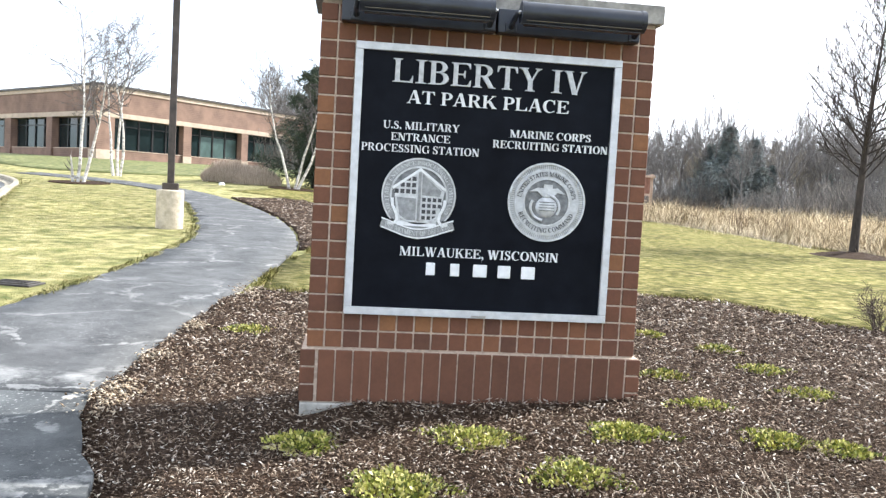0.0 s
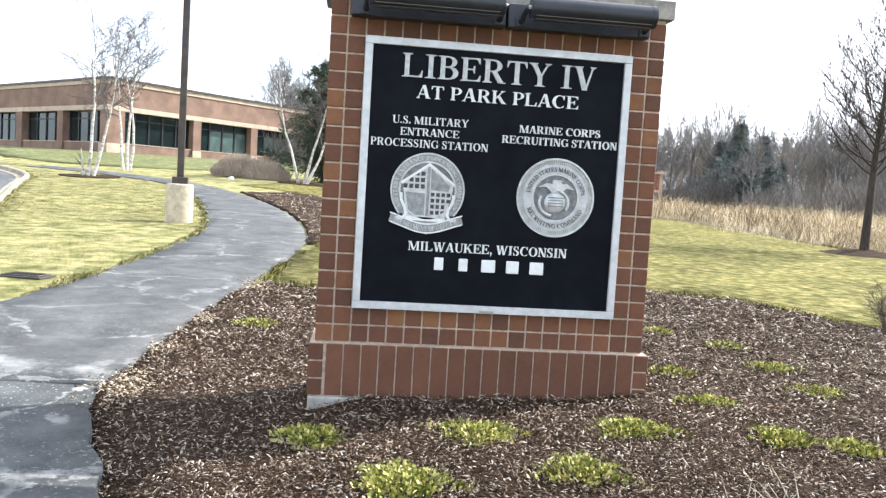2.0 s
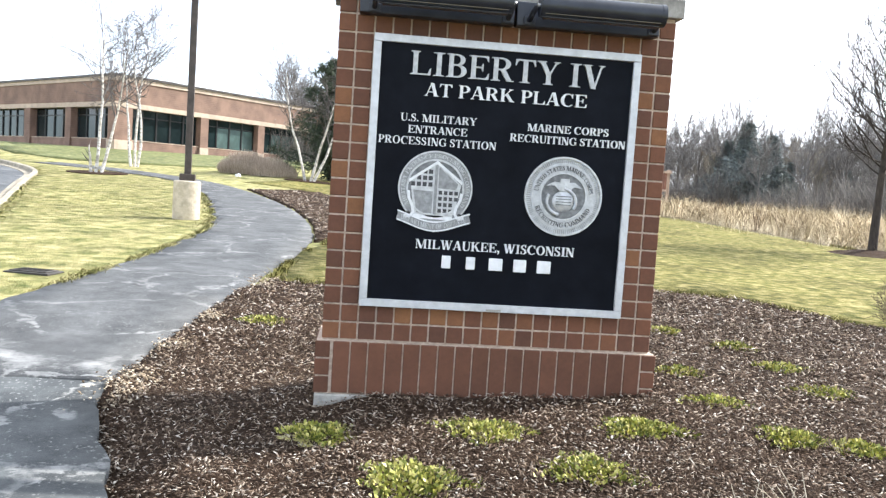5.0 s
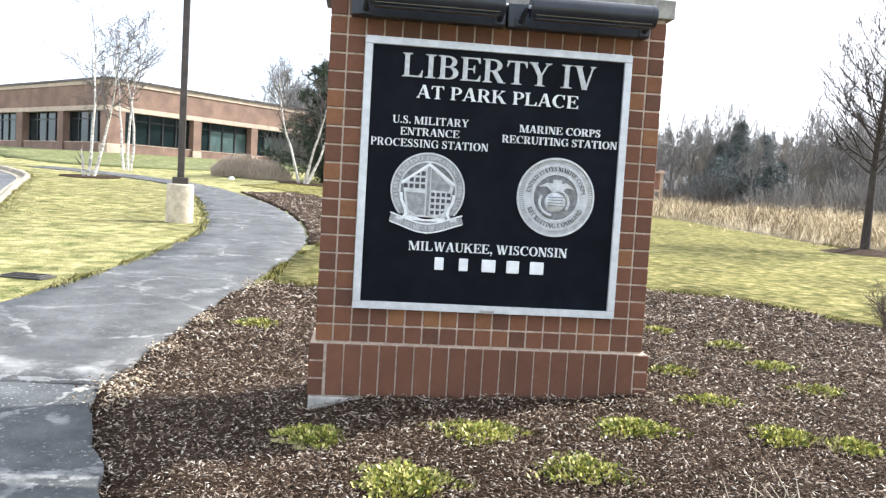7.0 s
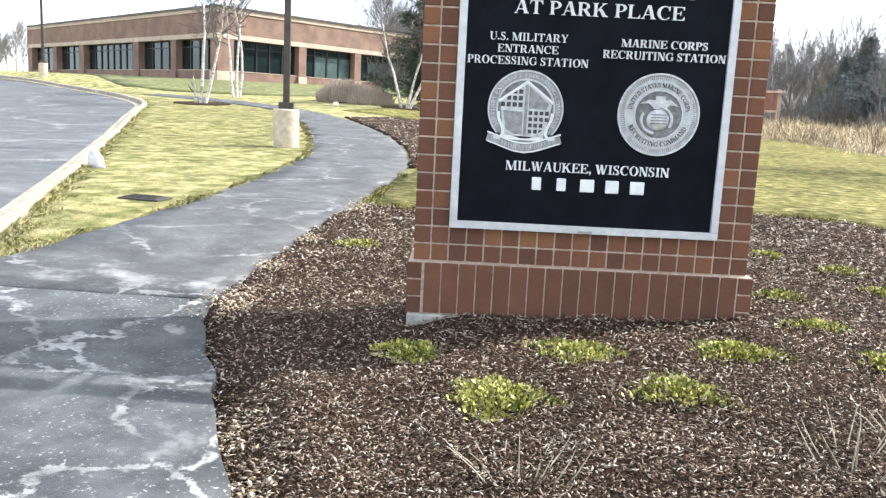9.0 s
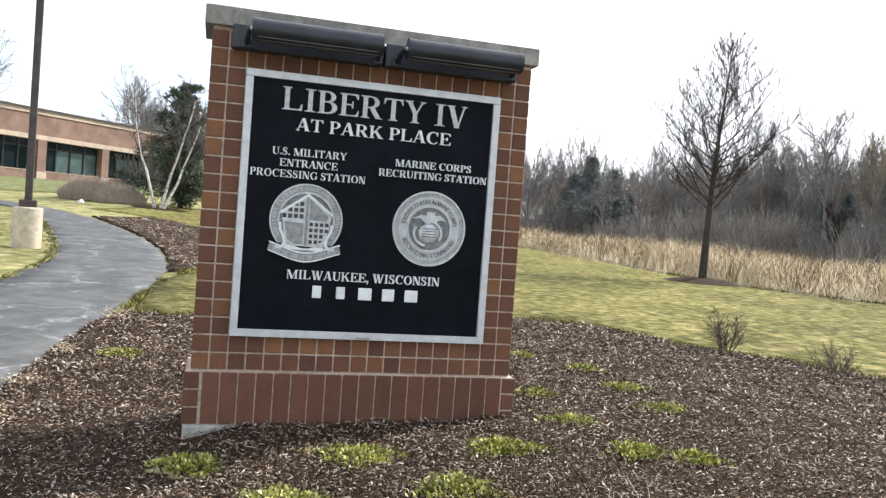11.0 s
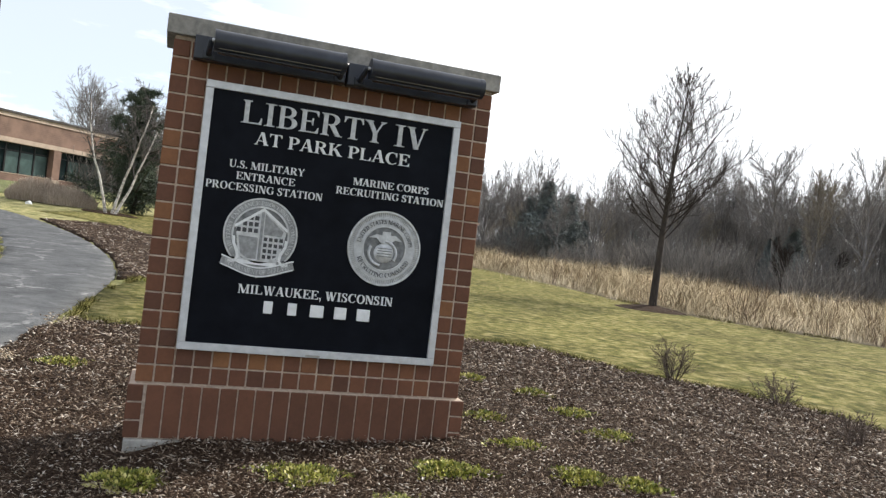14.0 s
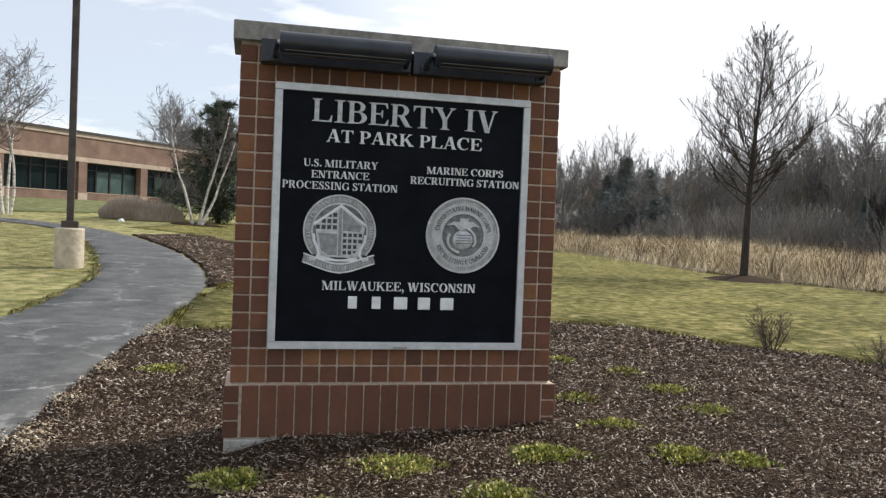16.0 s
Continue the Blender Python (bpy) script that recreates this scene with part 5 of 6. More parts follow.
rng_b = np.random.default_rng(31)
for bx, by, r, h in ((-5.75, 31.0, 1.2, 1.1), (-4.6, 30.4, 1.05, 0.9)):
    v, f = stem_bush(rng_b, r, h, 4200, 0.011, 0.3, dome=0.7)
    ob = new("dormant_bush", mesh_of("dormant_bush", v, f, MAT["shrub"]))
    ob.location = (bx, by, ground_z(bx, by))
    tagged(ob, "dense brown dormant bush on the lawn by the office", "bush", "bushes by the office")

# low bare shrubs in the mulch
SHRUB = [(8, 45, 0.55, 0.12, 0.05, 0.15), (5, 42, 0.55, 0.15, 0.05, 0.2), (0, 30, 0.5, 0.15, 0.05, 0.2)]
for k, (sx, sy, sh, n) in enumerate(((4.49, 2.80, 0.36, 13), (4.94, 1.66, 0.28, 10), (4.45, 0.25, 0.28, 9))):
    rng = np.random.default_rng(50 + k)
    lev = [[], [], []]
    for j in range(n):
        a = j * 2 * math.pi / n
        got = grow(rng, (0.04 * math.cos(a), 0.04 * math.sin(a), -0.03), np.array([rng.uniform(0.15, 0.6) * math.cos(a), rng.uniform(0.15, 0.6) * math.sin(a), 0.8]), sh * rng.uniform(0.8, 1.15), 0.0065, SHRUB)
        for q in range(3):
            lev[q] += got[q]
    plant("bare_shrub", [(nm.replace("trunk", "stem"), me) for nm, me in tree_meshes("shrub", lev, (MAT["twig"], MAT["twig"]), 0.0016)],
          pose(sx, sy, ground_z(sx, sy) + 0.01), "small leafless shrub at the mulch's edge", "shrub", "bare shrubs in the mulch")
for k, (sx, sy, n) in enumerate(((-0.44, -1.95, 13), (0.78, -1.80, 14), (1.15, -1.62, 8))):
    rng = np.random.default_rng(70 + k)
    v, f = stem_bush(rng, 0.22, 0.27, n, 0.0042, 1.3, 0.12, 5)
    ob = new("dry_stalks", mesh_of("dry_stalks", v, f, MAT["dry_stem"]))
    ob.location = (sx, sy, ground_z(sx, sy) + 0.01)
    tagged(ob, "few pale dry stalks standing in the mulch", "stalks", "dry stalks in the mulch")


def sprout_mesh(seed, rx, ry, count, size):
    """A low mat of small upright fleshy leaves."""
    rng = np.random.default_rng(seed)
    a, q = rng.uniform(0, 2 * np.pi, count), np.sqrt(rng.uniform(0, 1, count))
    edge = 1 + 0.10 * np.sin(a * 29 + q * 18) + 0.22 * np.sin(a * 3 + seed) + 0.2 * np.sin(a * 7 + 2 * seed) + rng.normal(0, 0.12, count)
    x, y = rx * q * edge * np.cos(a), ry * q * edge * np.sin(a)
    z = 0.002 + 0.044 * (1 - q * q) * rng.uniform(0.0, 1, count)
    b = np.stack([x, y, z], 1)
    d = np.stack([0.6 * np.cos(a) * q + rng.normal(0, 0.55, count), 0.6 * np.sin(a) * q + rng.normal(0, 0.45, count), rng.uniform(0.5, 1.1, count)], 1)
    d /= np.linalg.norm(d, axis=1, keepdims=True)
    w = np.cross(d, rng.normal(0, 1, (count, 3)))
    w /= np.linalg.norm(w, axis=1, keepdims=True)
    L = size * rng.uniform(0.6, 1.3, (count, 1))
    n2 = np.cross(d, w) * 0.12
    V = np.stack([b, b + d * L * 0.55 + w * L * 0.32 + n2 * L, b + d * L, b + d * L * 0.55 - w * L * 0.32 + n2 * L], 1).reshape(-1, 3)
    # the mat of runners that the leaves rise from
    ta = np.linspace(0, 2 * np.pi, 48, endpoint=False)
    te = 1.02 + 0.22 * np.sin(ta * 3 + seed) + 0.2 * np.sin(ta * 7 + 2 * seed)
    mat = np.concatenate([np.stack([rx * k * te * np.cos(ta), ry * k * te * np.sin(ta), -0.024 + 0 * ta], 1) for k in (0.03, 0.5, 1.0)])
    j = np.arange(48)
    quads = np.concatenate([np.stack([j + o, (j + 1) % 48 + o, (j + 1) % 48 + o + 48, j + o + 48], 1) for o in (0, 48)]) + len(V)
    return mesh_of("sprouting_plant", np.concatenate([V, mat]), np.concatenate([np.arange(len(V)).reshape(-1, 4), quads]), MAT["sprout"])


TUFTS = [(-0.90, -0.54, 0.23, 0.15, 900), (-0.10, -0.62, 0.27, 0.17, 1100), (-0.49, -1.20, 0.27, 0.21, 1300), (0.73, -0.60, 0.26, 0.15, 900), (0.32, -1.11, 0.26, 0.19, 1150),
         (1.33, -0.15, 0.25, 0.09, 420), (1.39, 0.54, 0.19, 0.13, 380), (2.16, 0.14, 0.23, 0.12, 650), (2.22, 0.78, 0.20, 0.13, 380), (1.50, -0.70, 0.21, 0.15, 800), (1.80, -0.84, 0.16, 0.12, 500),
         (2.19, 1.47, 0.19, 0.14, 560), (-1.53, 2.28, 0.23, 0.17, 420), (1.82, 2.0, 0.17, 0.14, 380), (-0.95, 8.6, 0.3, 0.3, 500)]
for k, (tx, ty, rx, ry, n) in enumerate(TUFTS):
    ob = new("sprouting_plant", sprout_mesh(100 + k, rx * 0.78, ry * 1.0, int(n * 1.0), 0.0245))
    ob.location = (tx, ty, ground_z(tx, ty) + 0.012)
    tagged(ob, "low mat of yellow-green spring shoots in the mulch" if n > 450 else "sparse yellowish shoots just coming through the mulch", "plant", "sprouting plants in the mulch")


# ---------------------------------------------------------------- ground cover
EYE_AT = (-0.78, -4.7)


def scatter(rng, poly, count, near, power, box_):
    """Places inside a plan outline, thinning out with distance from the near corner of the plan."""
    out = []
    got = 0
    while got < count:
        x = rng.uniform(box_[0], box_[2], count * 2)
        y = rng.uniform(box_[1], box_[3], count * 2)
        d = np.hypot(x - EYE_AT[0], y - EYE_AT[1])
        keep = inside(poly, x, y) & (rng.uniform(0, 1, len(x)) < np.minimum(1, (near / d) ** power))
        out.append(np.c_[x[keep], y[keep]])
        got += keep.sum()
    return np.concatenate(out)[:count]


def make_chips():
    """Shredded bark: flat splinters lying every way."""
    rng = np.random.default_rng(7)
    p = np.r_[scatter(rng, MULCH, 190000, 3.2, 2.0, (-2.3, -4.4, 6.3, 5.1)), scatter(rng, STRIP, 6000, 30, 1, (-4.6, 8.4, -0.3, 22.6))]
    keep = ~((np.abs(p[:, 0]) < 1.0) & (p[:, 1] > -0.04) & (p[:, 1] < 0.45))
    p = p[keep]
    n = len(p)
    d = np.hypot(p[:, 0] - EYE_AT[0], p[:, 1] - EYE_AT[1])
    big = np.clip(d / 6.2, 0.62, 2.5)[:, None]
    a = rng.uniform(0, 2 * np.pi, n)
    tilt = rng.normal(0, 0.38, n)
    u = np.stack([np.cos(a) * np.cos(tilt), np.sin(a) * np.cos(tilt), np.sin(tilt)], 1)
    w = np.cross(u, np.stack([rng.normal(0, 0.35, n), rng.normal(0, 0.35, n), np.ones(n)], 1))
    w /= np.linalg.norm(w, axis=1, keepdims=True)
    h = np.cross(w, u)
    L = rng.gamma(3.0, 0.0042, n)[:, None] * big + 0.007
    W = rng.uniform(0.004, 0.010, n)[:, None] * big
    H = rng.uniform(0.002, 0.0045, n)[:, None] * big
    c = np.c_[p, rise(p[:, 0], p[:, 1]) + edge_dip(p[:, 0], p[:, 1]) + 0.02 + 0.022 * np.array([noise.noise(Vector((x * 2.6, y * 2.6, 0.3))) for x, y in p]) + rng.uniform(0, 0.02, n)]
    V = np.stack([c - u * L, c + w * W, c + u * L * rng.uniform(0.7, 1.0, (n, 1)), c - w * W, c + h * H - u * L * 0.2], 1).reshape(-1, 3)
    i = np.arange(n)[:, None, None] * 5
    F = (i + np.array([[0, 1, 4], [1, 2, 4], [2, 3, 4], [3, 0, 4], [0, 2, 1], [0, 3, 2]])).reshape(-1, 3)
    tagged(new("bark_mulch", mesh_of("bark_mulch", V, F, MAT["chip"])), "loose shredded bark mulch with pale splinters and painted glints", "mulch", kind="stuff")


make_chips()


def make_leaf_litter():
    """Pale dry leaves and grit gathered where the bed meets the asphalt."""
    rng = np.random.default_rng(17)
    spots = ((-2.06, 0.22, 0.09, 300), (-1.60, -1.45, 0.05, 110), (-1.44, -1.9, 0.05, 110), (-2.06, 1.2, 0.05, 130), (-1.98, 2.3, 0.05, 120), (-1.8, 4.2, 0.09, 120), (-1.33, -2.5, 0.06, 150))
    c = np.concatenate([np.c_[rng.normal(x, r, n), rng.normal(y, r * 2.0, n)] for x, y, r, n in spots])
    n = len(c)
    a, tilt = rng.uniform(0, 2 * np.pi, n), rng.normal(0, 0.35, n)
    u = np.stack([np.cos(a) * np.cos(tilt), np.sin(a) * np.cos(tilt), np.sin(tilt)], 1)
    w = np.cross(u, np.stack([rng.normal(0, 0.4, n), rng.normal(0, 0.4, n), np.ones(n)], 1))
    w /= np.linalg.norm(w, axis=1, keepdims=True)
    h = np.cross(w, u)
    L, W = rng.uniform(0.008, 0.026, (n, 1)), rng.uniform(0.004, 0.012, (n, 1))
    m = np.c_[c, rise(c[:, 0], c[:, 1]) + edge_dip(c[:, 0], c[:, 1]) + 0.036 + rng.uniform(0, 0.01, n)]
    V = np.stack([m - u * L, m + w * W + h * 0.003, m + u * L, m - w * W + h * 0.003, m - h * 0.003], 1).reshape(-1, 3)
    i = np.arange(n)[:, None, None] * 5
    F = (i + np.array([[0, 1, 2], [0, 2, 3], [0, 4, 1], [1, 4, 2], [2, 4, 3], [3, 4, 0]])).reshape(-1, 3)
    tagged(new("leaf_litter", mesh_of("leaf_litter", V, F, MAT["dry_leaf"])), "pale dry leaf litter along the asphalt's edge", "leaves", kind="stuff")


make_leaf_litter()


def blades(rng, p, height, width, lean, material, name, label, category, bend=0.35, z_off=0.0, side=0.35):
    """Grass blades of two faces, bent over at the tip."""
    n = len(p)
    a = rng.uniform(0, 2 * np.pi, n)
    h = height * rng.uniform(0.55, 1.15, n)
    w = width[:, None] * np.stack([np.cos(a), np.sin(a), 0 * a], 1)
    b = rng.uniform(0, 2 * np.pi, n)
    out = np.stack([np.cos(b), np.sin(b), 0 * b], 1) * (h * lean * rng.uniform(0.2, 1.3, n))[:, None]
    base = np.c_[p, rise(p[:, 0], p[:, 1]) - 0.01 + z_off]
    up = np.array([0, 0, 1.0])
    mid = base + out * bend + up * (h * 0.6)[:, None]
    tip = base + out + up * h[:, None]
    V = np.stack([base - w, base + w, mid + w * 0.7, mid - w * 0.7, tip, tip], 1)
    V = V[:, :5].reshape(-1, 3)
    i = np.arange(n)[:, None, None] * 5
    F = (i + np.array([[0, 1, 2], [0, 2, 3], [3, 2, 4]])).reshape(-1, 3)
    me = mesh_of(name, V, F, material)
    # soft shading: blades take the light of the sward they stand in
    soft = np.repeat(np.stack([np.cos(b) * side, np.sin(b) * side, np.ones(n)], 1), 5, axis=0)
    me.normals_split_custom_set_from_vertices((soft / np.linalg.norm(soft, axis=1, keepdims=True)).tolist())
    return tagged(new(name, me), label, category, kind="stuff")


LAWN_LEFT = [(-4.15, 1.1)] + PATH_LEFT[1:] + [(-12.6, 25.8)] + KERB[6:0:-1]


def make_lawn():
    rng = np.random.default_rng(8)
    for poly, count, near, area, m, nm, lab in ((LAWN_LEFT, 120000, 8.5, (-13, 1, -3.2, 27), "blade", "lawn_grass", "short pale lawn grass, mostly straw-coloured"),
                                                (LAWN_RIGHT, 150000, 9.5, (-5, -2, 14, 36), "blade_green", "slope_grass", "short olive-green lawn grass with straw patches")):
        p = scatter(rng, poly, count, near, 2.0, area)
        d = np.hypot(p[:, 0] - EYE_AT[0], p[:, 1] - EYE_AT[1])
        blades(rng, p, 0.019 * np.clip(d / 16, 0.9, 1.3), 0.0035 * np.clip(d / 9, 0.9, 2.2), 1.7, MAT[m], nm, lab, "grass", side=0.3 if m == "blade" else 1.0)


make_lawn()


def make_ragged_edges():
    """Longer unkempt grass where the turf meets asphalt and mulch."""
    rng = np.random.default_rng(23)
    for poly, m, nm, lab in ((LAWN_LEFT, "blade", "edge_grass", "ragged pale grass along the asphalt's edge"), (LAWN_RIGHT, "blade_green", "mulch_edge_grass", "ragged olive grass along the mulch's edge")):
        q = np.array(resample([tuple(p) for p in poly] + [tuple(poly[0])], 0.02))[:, :2]
        d = np.hypot(q[:, 0] - EYE_AT[0], q[:, 1] - EYE_AT[1])
        q = q[d < 24]
        q = q[rng.integers(0, len(q), 16000)]
        thick = np.array([noise.noise(Vector((x * 1.7, y * 1.7, 4.0))) for x, y in q])
        q = q[thick > -0.12]
        q = q + rng.normal(0, 0.035, q.shape)
        d = np.hypot(q[:, 0] - EYE_AT[0], q[:, 1] - EYE_AT[1])
        blades(rng, q, np.full(len(q), 0.045 if m == "blade" else 0.07), 0.0035 * np.clip(d / 9, 0.9, 2.0), 1.5, MAT[m], nm, lab, "grass", z_off=0.014, side=0.8)


make_ragged_edges()


def make_meadow():
    rng = np.random.default_rng(9)
    c = scatter(rng, MEADOW, 9000, 24, 1.5, (-2, -4, 60, 70))
    which = rng.integers(0, len(c), 240000)
    p = c[which] + rng.normal(0, 0.34, (240000, 2)) * np.clip(np.hypot(c[which, 0], c[which, 1]) / 14, 0.8, 2.2)[:, None]
    lift = rng.uniform(0.45, 1.35, len(c))[which]
    d = np.hypot(p[:, 0] - EYE_AT[0], p[:, 1] - EYE_AT[1])
    tall = lift * 0.55 + 0.65 * np.array([noise.noise(Vector((x * 0.35, y * 0.35, 1.0))) for x, y in p])
    blades(rng, p, tall, 0.0026 * np.clip(d / 17, 1, 2.6), 1.5, MAT["straw"], "meadow_grass", "tall dry straw-coloured meadow grass", "grass")
    v, f = [], []
    k = 0
    for x, y in scatter(rng, MEADOW, 620, 26, 1.2, (4, 6, 50, 55)):
        vv, ff = stem_bush(rng, 0.25, rng.uniform(0.6, 1.25), 8, 0.008, 0.6, 0.12)
        v.append(vv + np.array([x, y, ground_z(x, y)]))
        f.append(ff + k)
        k += len(vv)
    tagged(new("meadow_weeds", mesh_of("meadow_weeds", np.concatenate(v), np.concatenate(f), MAT["weed"])), "dark dry weed stems among the meadow grass", "weeds", kind="stuff")


make_meadow()


# ---------------------------------------------------------------- the woods
def make_woods():
    rng = np.random.default_rng(10)
    wood = [(15, 33, 0.60, 0.05, 0.08, 0.26), (10, 30, 0.46, 0.08, 0.07, 0.2), (9, 30, 0.55, 0.12, 0.06, 0.12), (0, 34, 0.5, 0.12, 0.05, 0.2)]
    kinds = [trunk_and_crown(200 + k, 0.62 * h, 0.095, wood, (MAT[m], MAT[m]), min_r=0.0078, far=True) for k, (h, m) in enumerate(((9, "hazed_bark"), (8, "hazed_bark"), (8.5, "hazed_bark"), (7, "pale_bark"), (9.5, "hazed_bark"), (7.5, "hazed_bark")))]
    k = 0
    for row, (dist, count) in enumerate(((57, 58), (63, 64), (70, 70), (78, 76))):
        for i in range(count):
            ang = radians(-6 + 62 * (i + rng.uniform(0.1, 0.9)) / count)       # from straight ahead towards the right
            r = dist + rng.uniform(-3, 3) - 10 * smooth_step((math.degrees(ang) - 22) / 25)
            x, y = EYE_AT[0] + r * math.sin(ang), EYE_AT[1] + r * math.cos(ang)
            s = rng.uniform(0.66, 1.0) * (0.94 + 0.28 * smooth_step((math.degrees(ang) - 31) / 9))
            m = pose(x, y, ground_z(x, y), 0, 0, rng.uniform(0, 360))
            t = plant("woodland_tree", kinds[k % 6], m, "bare grey woodland tree at the meadow's far edge", "tree", "trees of the wood")
            t.scale = (s, s, s * rng.uniform(0.92, 1.08))
            k += 1
    # far conifers carry the haze before them in their needle colour
    con = [conifer_meshes(300 + j, 6.5, 2.0, 50, 0.28, 0.035, MAT["hazed_needle"], 13, 0.22, 1.15) for j in range(2)]
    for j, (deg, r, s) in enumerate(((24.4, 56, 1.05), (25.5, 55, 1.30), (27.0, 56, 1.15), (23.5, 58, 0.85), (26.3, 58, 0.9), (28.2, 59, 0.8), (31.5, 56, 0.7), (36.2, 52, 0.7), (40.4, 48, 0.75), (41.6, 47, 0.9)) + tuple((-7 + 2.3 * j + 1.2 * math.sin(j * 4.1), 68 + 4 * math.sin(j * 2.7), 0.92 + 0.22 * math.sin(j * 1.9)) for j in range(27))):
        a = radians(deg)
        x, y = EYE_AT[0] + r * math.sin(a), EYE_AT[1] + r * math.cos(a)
        t = plant("conifer", con[j % 2], pose(x, y, ground_z(x, y), 0, 0, j * 70), "green conifer among bare trees, paled by painted haze", "tree", "conifers of the wood")
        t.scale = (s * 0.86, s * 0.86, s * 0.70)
    # undergrowth
    v, f, n = [], [], 0
    for i in range(480):
        ang = radians(-8 + 64 * rng.uniform())
        r = 55 + rng.uniform(-2, 12) - 12 * smooth_step((math.degrees(ang) - 22) / 25)
        x, y = EYE_AT[0] + r * math.sin(ang), EYE_AT[1] + r * math.cos(ang)
        vv, ff = stem_bush(rng, rng.uniform(1.2, 2.4), rng.uniform(1.2, 3.4), 130, 0.013, 0.35, 0.22)
        v.append(vv + np.array([x, y, ground_z(x, y)]))
        f.append(ff + n)
        n += len(vv)
    tagged(new("thicket", mesh_of("thicket", np.concatenate(v), np.concatenate(f), MAT["thicket"])), "tangled leafless thicket under the trees, grey-brown with painted haze", "thicket", kind="stuff")
    # a leaning tree and saplings in the meadow
    lean = trunk_and_crown(401, 4.2, 0.12, wood, (MAT["hazed_bark"], MAT["hazed_bark"]), (0.42, 0), 0.010)
    up = trunk_and_crown(402, 3.4, 0.07, wood, (MAT["bark"], MAT["bark"]), (-0.12, 0), 0.009)
    for deg, r, m, lab in ((43.0, 44, lean, "leaning bare tree at the meadow's edge"), (44.4, 45, up, "slim bare tree at the meadow's edge"), (41.2, 43, up, "slim bare tree at the meadow's edge"), (47.5, 42, lean, "leaning bare tree at the meadow's edge")):
        a = radians(deg)
        x, y = EYE_AT[0] + r * math.sin(a), EYE_AT[1] + r * math.cos(a)
        plant("meadow_tree", m, pose(x, y, ground_z(x, y), 0, 0, 20 - deg), lab, "tree", "bare trees in the meadow").scale = (0.62, 0.62, 0.68)
    # far trees past the office
    for i in range(26):
        x, y = -70 + 1.15 * i + rng.uniform(-1, 1), 88 + rng.uniform(-6, 6)
        t = plant("far_tree", kinds[i % 6], pose(x, y, ground_z(x, y) - 0.1, 0, 0, i * 40), "bare tree far behind the office", "tree", "far trees")
        t.scale = (0.8, 0.8, 0.8)


make_woods()


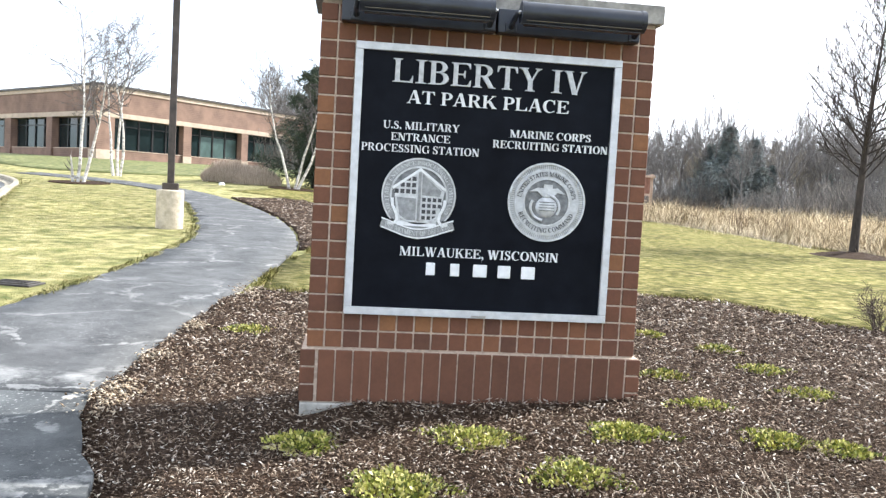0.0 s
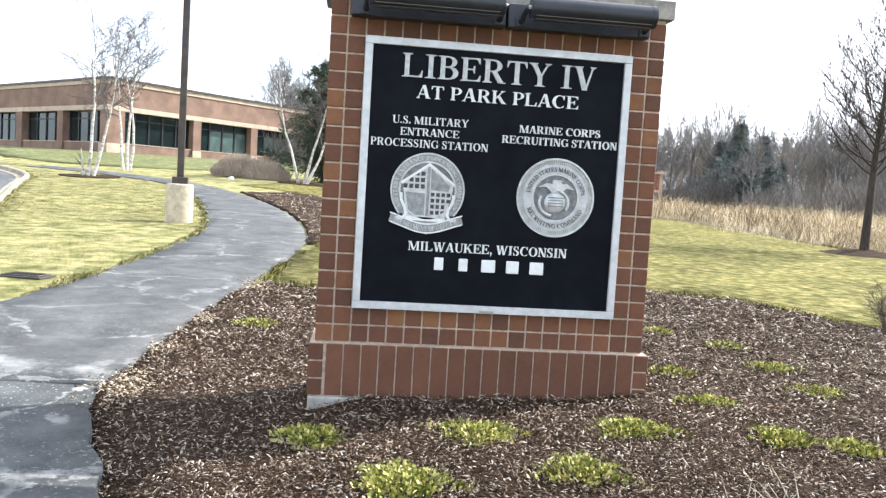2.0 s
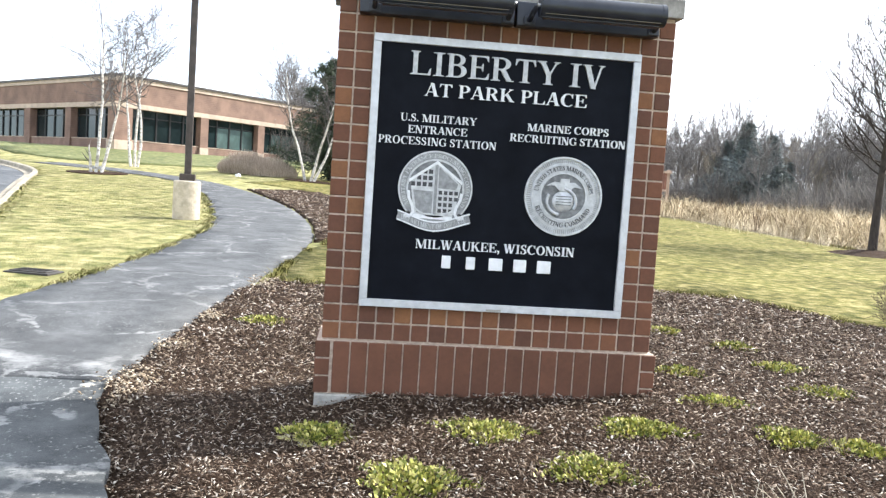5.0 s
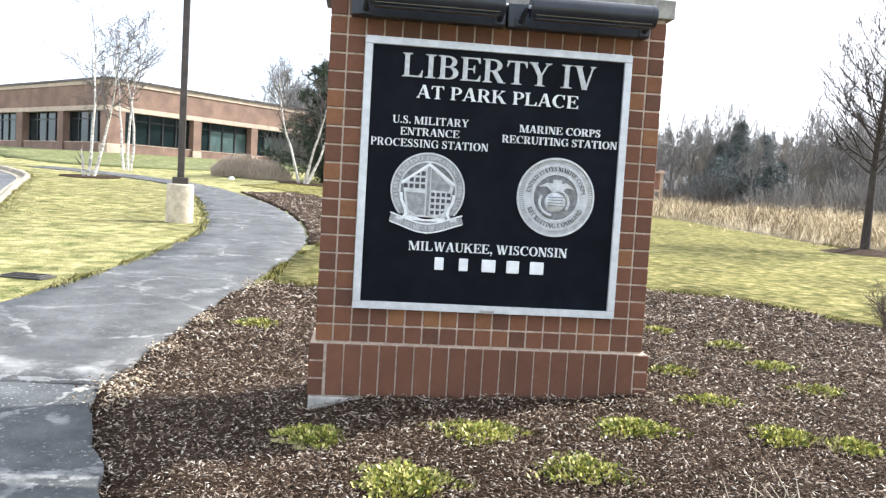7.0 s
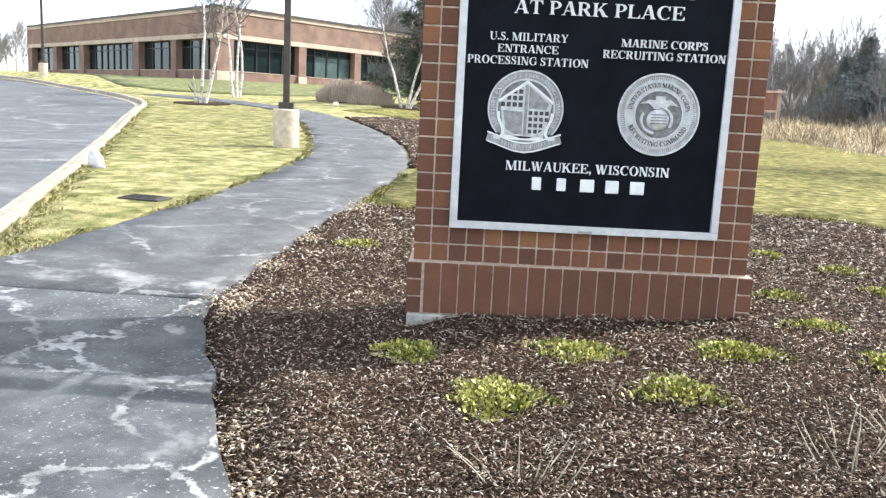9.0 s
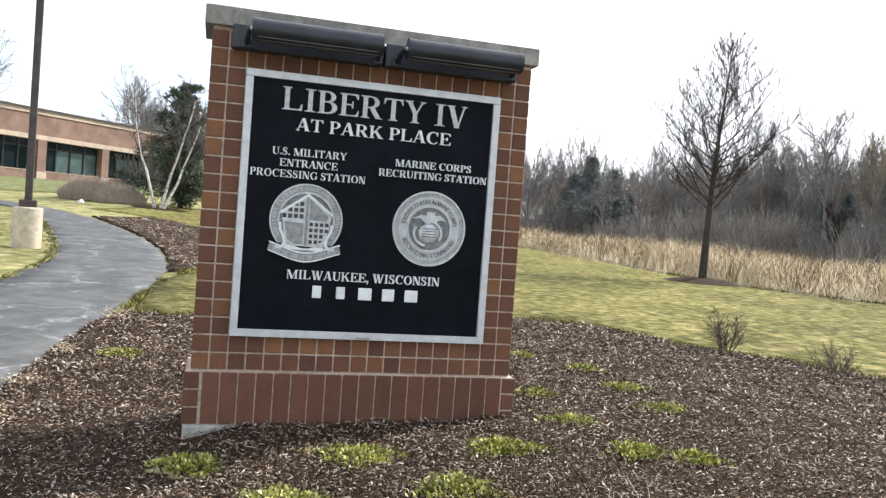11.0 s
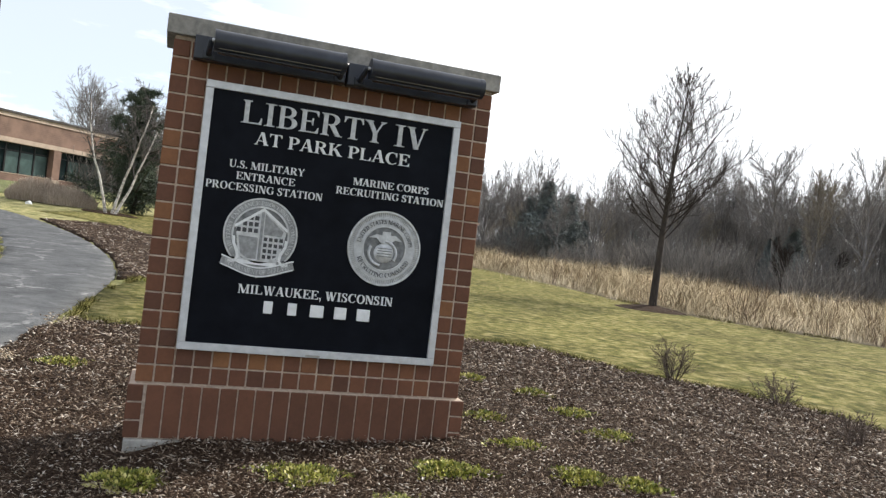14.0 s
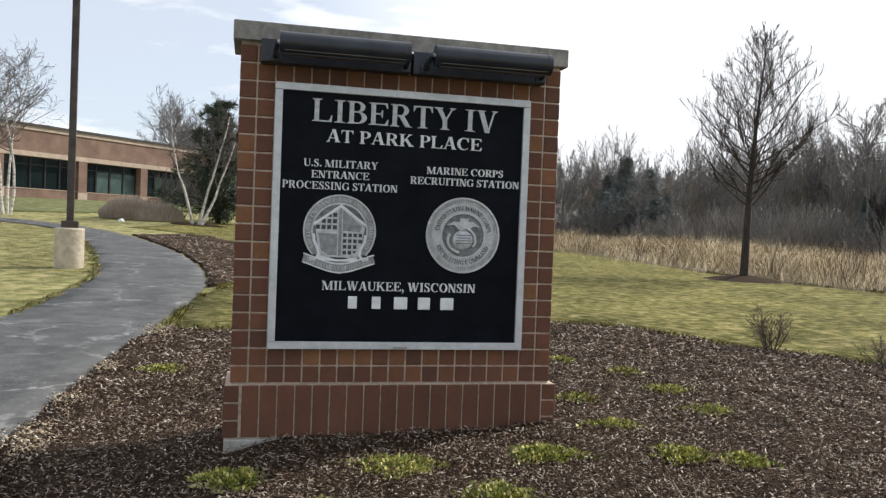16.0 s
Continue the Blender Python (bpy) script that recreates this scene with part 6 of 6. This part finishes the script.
# ---------------------------------------------------------------- the office
def make_office():
    C = Vector((-13.6, 39.0, 0))
    office = thing("office_building", pose(C.x, C.y, 0), "low one-storey brick office with dark ribbon windows and a flat roof", "building")
    BASE, SILL, HEAD, LINT, EAVE, ROOF = 1.3, 2.64, 4.31, 4.56, 5.64, 5.94
    wings = {
        "left": (Matrix.Rotation(radians(135.2), 4, "Z"), 28.9, -1, [(0.62, 4.52, 4), (5.15, 9.35, 4), (10.1, 17.9, 8), (18.65, 22.95, 4), (23.7, 28.1, 4)]),
        "right": (Matrix.Rotation(radians(50.5), 4, "Z"), 34.0, 1, [(1.05, 5.45, 5), (6.0, 9.8, 4), (10.32, 14.0, 4), (14.6, 18.4, 4), (19.0, 23.0, 4), (24.0, 28.0, 4)]),
    }
    for wing, (turn, length, side, wins) in wings.items():
        # u runs along the facade from the corner; depth goes into the building
        def at(u, depth, z, turn=turn, side=side):
            p = turn @ Vector((u, depth * side, 0))
            return (p.x, p.y, z)

        def slab(u0, u1, d0, d1, z0, z1):
            bm = bmesh.new()
            q = [bm.verts.new(at(u, d, z)) for z in (z0, z1) for u, d in ((u0, d0), (u1, d0), (u1, d1), (u0, d1))]
            for f in ((0, 1, 2, 3), (4, 5, 6, 7), (0, 1, 5, 4), (1, 2, 6, 5), (2, 3, 7, 6), (3, 0, 4, 7)):
                bm.faces.new([q[i] for i in f])
            bmesh.ops.recalc_face_normals(bm, faces=bm.faces[:])
            return bm

        part("sill_wall", slab(0.0, length, 0.06, 0.5, BASE, SILL), MAT["facade"], office, "brick wall under the windows")
        part("upper_wall", slab(0.0, length, 0.0, 0.4, LINT, EAVE), MAT["facade"], office, "plain brick wall over the windows")
        part("lintel_band", slab(-0.02, length, -0.03, 0.4, HEAD, LINT - 0.003), MAT["facade_band"], office, "pale brick band over the windows")
        part("eave_band", slab(-0.03, length, -0.05, 0.4, EAVE + 0.003, ROOF - 0.09), MAT["facade_band"], office, "pale band under the roof edge")
        part("coping", slab(-0.10, length, -0.12, 0.5, ROOF - 0.087, ROOF + 0.03), MAT["coping"], office, "dark metal roof edge")
        prev = 0.0
        for u0, u1, n in wins + [(length, length, 0)]:
            if u0 > prev + 0.05:
                part("pillar", slab(prev + 0.003, u0, -0.035 if prev else -0.02, 0.47, BASE, HEAD - 0.003), MAT["facade"], office, "brick pillar")
                part("pillar_foot", slab(prev - 0.02, u0 + 0.02, -0.07, 0.0, BASE, SILL - 0.02), MAT["facade_band"] if wing == "right" or not prev else MAT["facade"], office, "pale plinth")
            prev = u1
            if not n:
                break
            win = part("window", slab(u0, u1, 0.42, 0.445, SILL, HEAD - 0.004), MAT["glass"], office, "dark tinted ribbon window")
            part("window_sill", slab(u0, u1, 0.04, 0.42, SILL + 0.003, SILL + 0.04), MAT["facade_band"], win)
            for i in range(n + 1):
                u = u0 + (u1 - u0) * i / n
                part("mullion", slab(max(u0, u - 0.045), min(u1, u + 0.045), 0.36, 0.42, SILL + 0.063, HEAD - 0.006), MAT["mullion"], win)
            part("transom", slab(u0 + 0.05, u1 - 0.05, 0.37, 0.417, HEAD - 0.42, HEAD - 0.36), MAT["mullion"], win)
            if wing == "right" and 5 < u0 < 12:
                for i in range(1, n):
                    part("blind", slab(u0 + (u1 - u0) * i / n + 0.06, u0 + (u1 - u0) * (i + 1) / n - 0.06, 0.405, 0.417, SILL + 0.07, HEAD - 0.45), MAT["blind"], win, "drawn green-grey blind")
        part("back_wall", slab(10.5, length, 9.5, 9.8, BASE, EAVE), MAT["facade"], office)
        part("end_wall", slab(length - 0.003, length + 0.3, 0.0, 9.8, BASE, ROOF), MAT["facade"], office)
        roof_lift = 0.0 if wing == "left" else 0.012
        part("roof", slab(1.5, length, 0.3, 9.8, EAVE + 0.05 + roof_lift, EAVE + 0.13 + roof_lift), MAT["coping"], office, "flat dark roof")


make_office()


# ---------------------------------------------------------------- poles and small things
def make_light_pole(x, y, height, base_h, base_r, w, label):
    z = ground_z(x, y)
    pole = thing("light_pole", pose(x, y, z, 0, 0, 8), label, "pole", "light poles of the lot")
    r = base_r
    part("concrete_base", lathe([(r, -0.3), (r, base_h - 0.025), (r - 0.012, base_h - 0.006), (r - 0.03, base_h), (0.02, base_h + 0.004)], 40), MAT["post_concrete"], pole, "round pale concrete base", smooth=False)
    part("base_cover", box((-w * 1.15, -w * 1.15, base_h + 0.003), (w * 1.15, w * 1.15, base_h + 0.13), 0.012), MAT["bronze"], pole, "square bronze base cover")
    part("shaft", box((-w / 2, -w / 2, base_h + 0.12), (w / 2, w / 2, height), 0.012), MAT["bronze"], pole, "square dark bronze shaft")
    part("shaft_cap", box((-w * 0.55, -w * 0.55, height + 0.002), (w * 0.55, w * 0.55, height + 0.03), 0.006), MAT["bronze"], pole)
    return pole


make_light_pole(-4.13, 11.5, 8.0, 0.735, 0.254, 0.125, "dark bronze light pole on a round concrete base in the lawn")
far_pole = make_light_pole(-21.9, 37.3, 4.85, 0.58, 0.22, 0.11, "dark bronze light pole with a box lamp beyond the lot")
part("lamp_arm", box((-0.36, -0.03, 4.72), (-0.055, 0.03, 4.77), 0.008), MAT["bronze"], far_pole)
part("lamp_head", box((-0.80, -0.15, 4.68), (-0.36, 0.15, 4.82), 0.025), MAT["bronze"], far_pole, "flat bronze box lamp")


def rock(name, x, y, size, seed, material, label, category):
    bm = bmesh.new()
    bmesh.ops.create_icosphere(bm, subdivisions=3, radius=1.0)
    for v in bm.verts:
        k = 1 + 0.28 * noise.noise(v.co * 1.3 + Vector((seed, 0, 0))) + 0.08 * noise.noise(v.co * 4)
        v.co = Vector((v.co.x * size[0] * k, v.co.y * size[1] * k, max(-0.3, v.co.z) * size[2] * k))
    ob = new(name, bm_mesh(name, bm, material, True))
    ob.location = (x, y, ground_z(x, y) + 0.01)
    return tagged(ob, label, category)


def make_marker():
    """A white leaning marker cone in the grass by the kerb."""
    bm = lathe([(0.11, -0.02), (0.115, 0.05), (0.10, 0.14), (0.06, 0.24), (0.02, 0.29)], 14)
    for v in bm.verts:
        k = 1 + 0.22 * noise.noise(v.co * 9)
        v.co = Vector((v.co.x * k - v.co.z * 0.25, v.co.y * 0.6 * k, v.co.z))
    ob = new("white_bag", bm_mesh("white_bag", bm, MAT["white_paint"], True))
    ob.location = (-5.7, 6.6, ground_z(-5.7, 6.6))
    tagged(ob, "crumpled white bag standing in the grass by the kerb", "bag")


make_marker()
rock("pale_stone", -5.71, 28.4, (0.13, 0.10, 0.11), 3, MAT["white_paint"], "small pale stone at the path's far edge", "stone")


def make_drain():
    x, y = -4.07, 4.05
    cover = thing("valve_cover", pose(x, y, ground_z(x, y) - 0.014, 0, 0, -12), "dark iron valve cover sunk in the lawn", "cover")
    part("frame", box((-0.24, -0.15, -0.04), (0.24, 0.15, 0.030), 0.008), MAT["iron"], cover)
    part("lid", box((-0.20, -0.115, 0.031), (0.20, 0.115, 0.042), 0.004), MAT["iron"], cover)
    for k in range(5):
        part("rib", box((-0.17, -0.085 + k * 0.04, 0.042), (0.17, -0.075 + k * 0.04, 0.048)), MAT["iron"], cover)


make_drain()


def make_box_post():
    """A red wooden kiosk on posts beyond the meadow."""
    x, y = 16.75, 43.2
    post = thing("trail_kiosk", pose(x, y, ground_z(x, y), 0, 0, -14), "red-brown wooden trail kiosk with pale edges beyond the meadow", "kiosk")
    post.scale = (1.78, 1.78, 1.78)
    part("post", box((0.25, -0.05, -0.1), (0.35, 0.05, 1.28), 0.006), MAT["pale_wood"], post)
    part("post", box((-0.45, -0.05, -0.1), (-0.35, 0.05, 1.05), 0.006), MAT["redwood"], post)
    part("body", box((-0.42, -0.14, 0.62), (0.24, 0.14, 1.16), 0.006), MAT["redwood"], post)
    part("lid", box((-0.46, -0.18, 1.163), (0.40, 0.18, 1.23), 0.006), MAT["pale_wood"], post)
    part("shelf", box((-0.46, -0.17, 0.55), (0.24, 0.17, 0.617), 0.006), MAT["pale_wood"], post)


make_box_post()
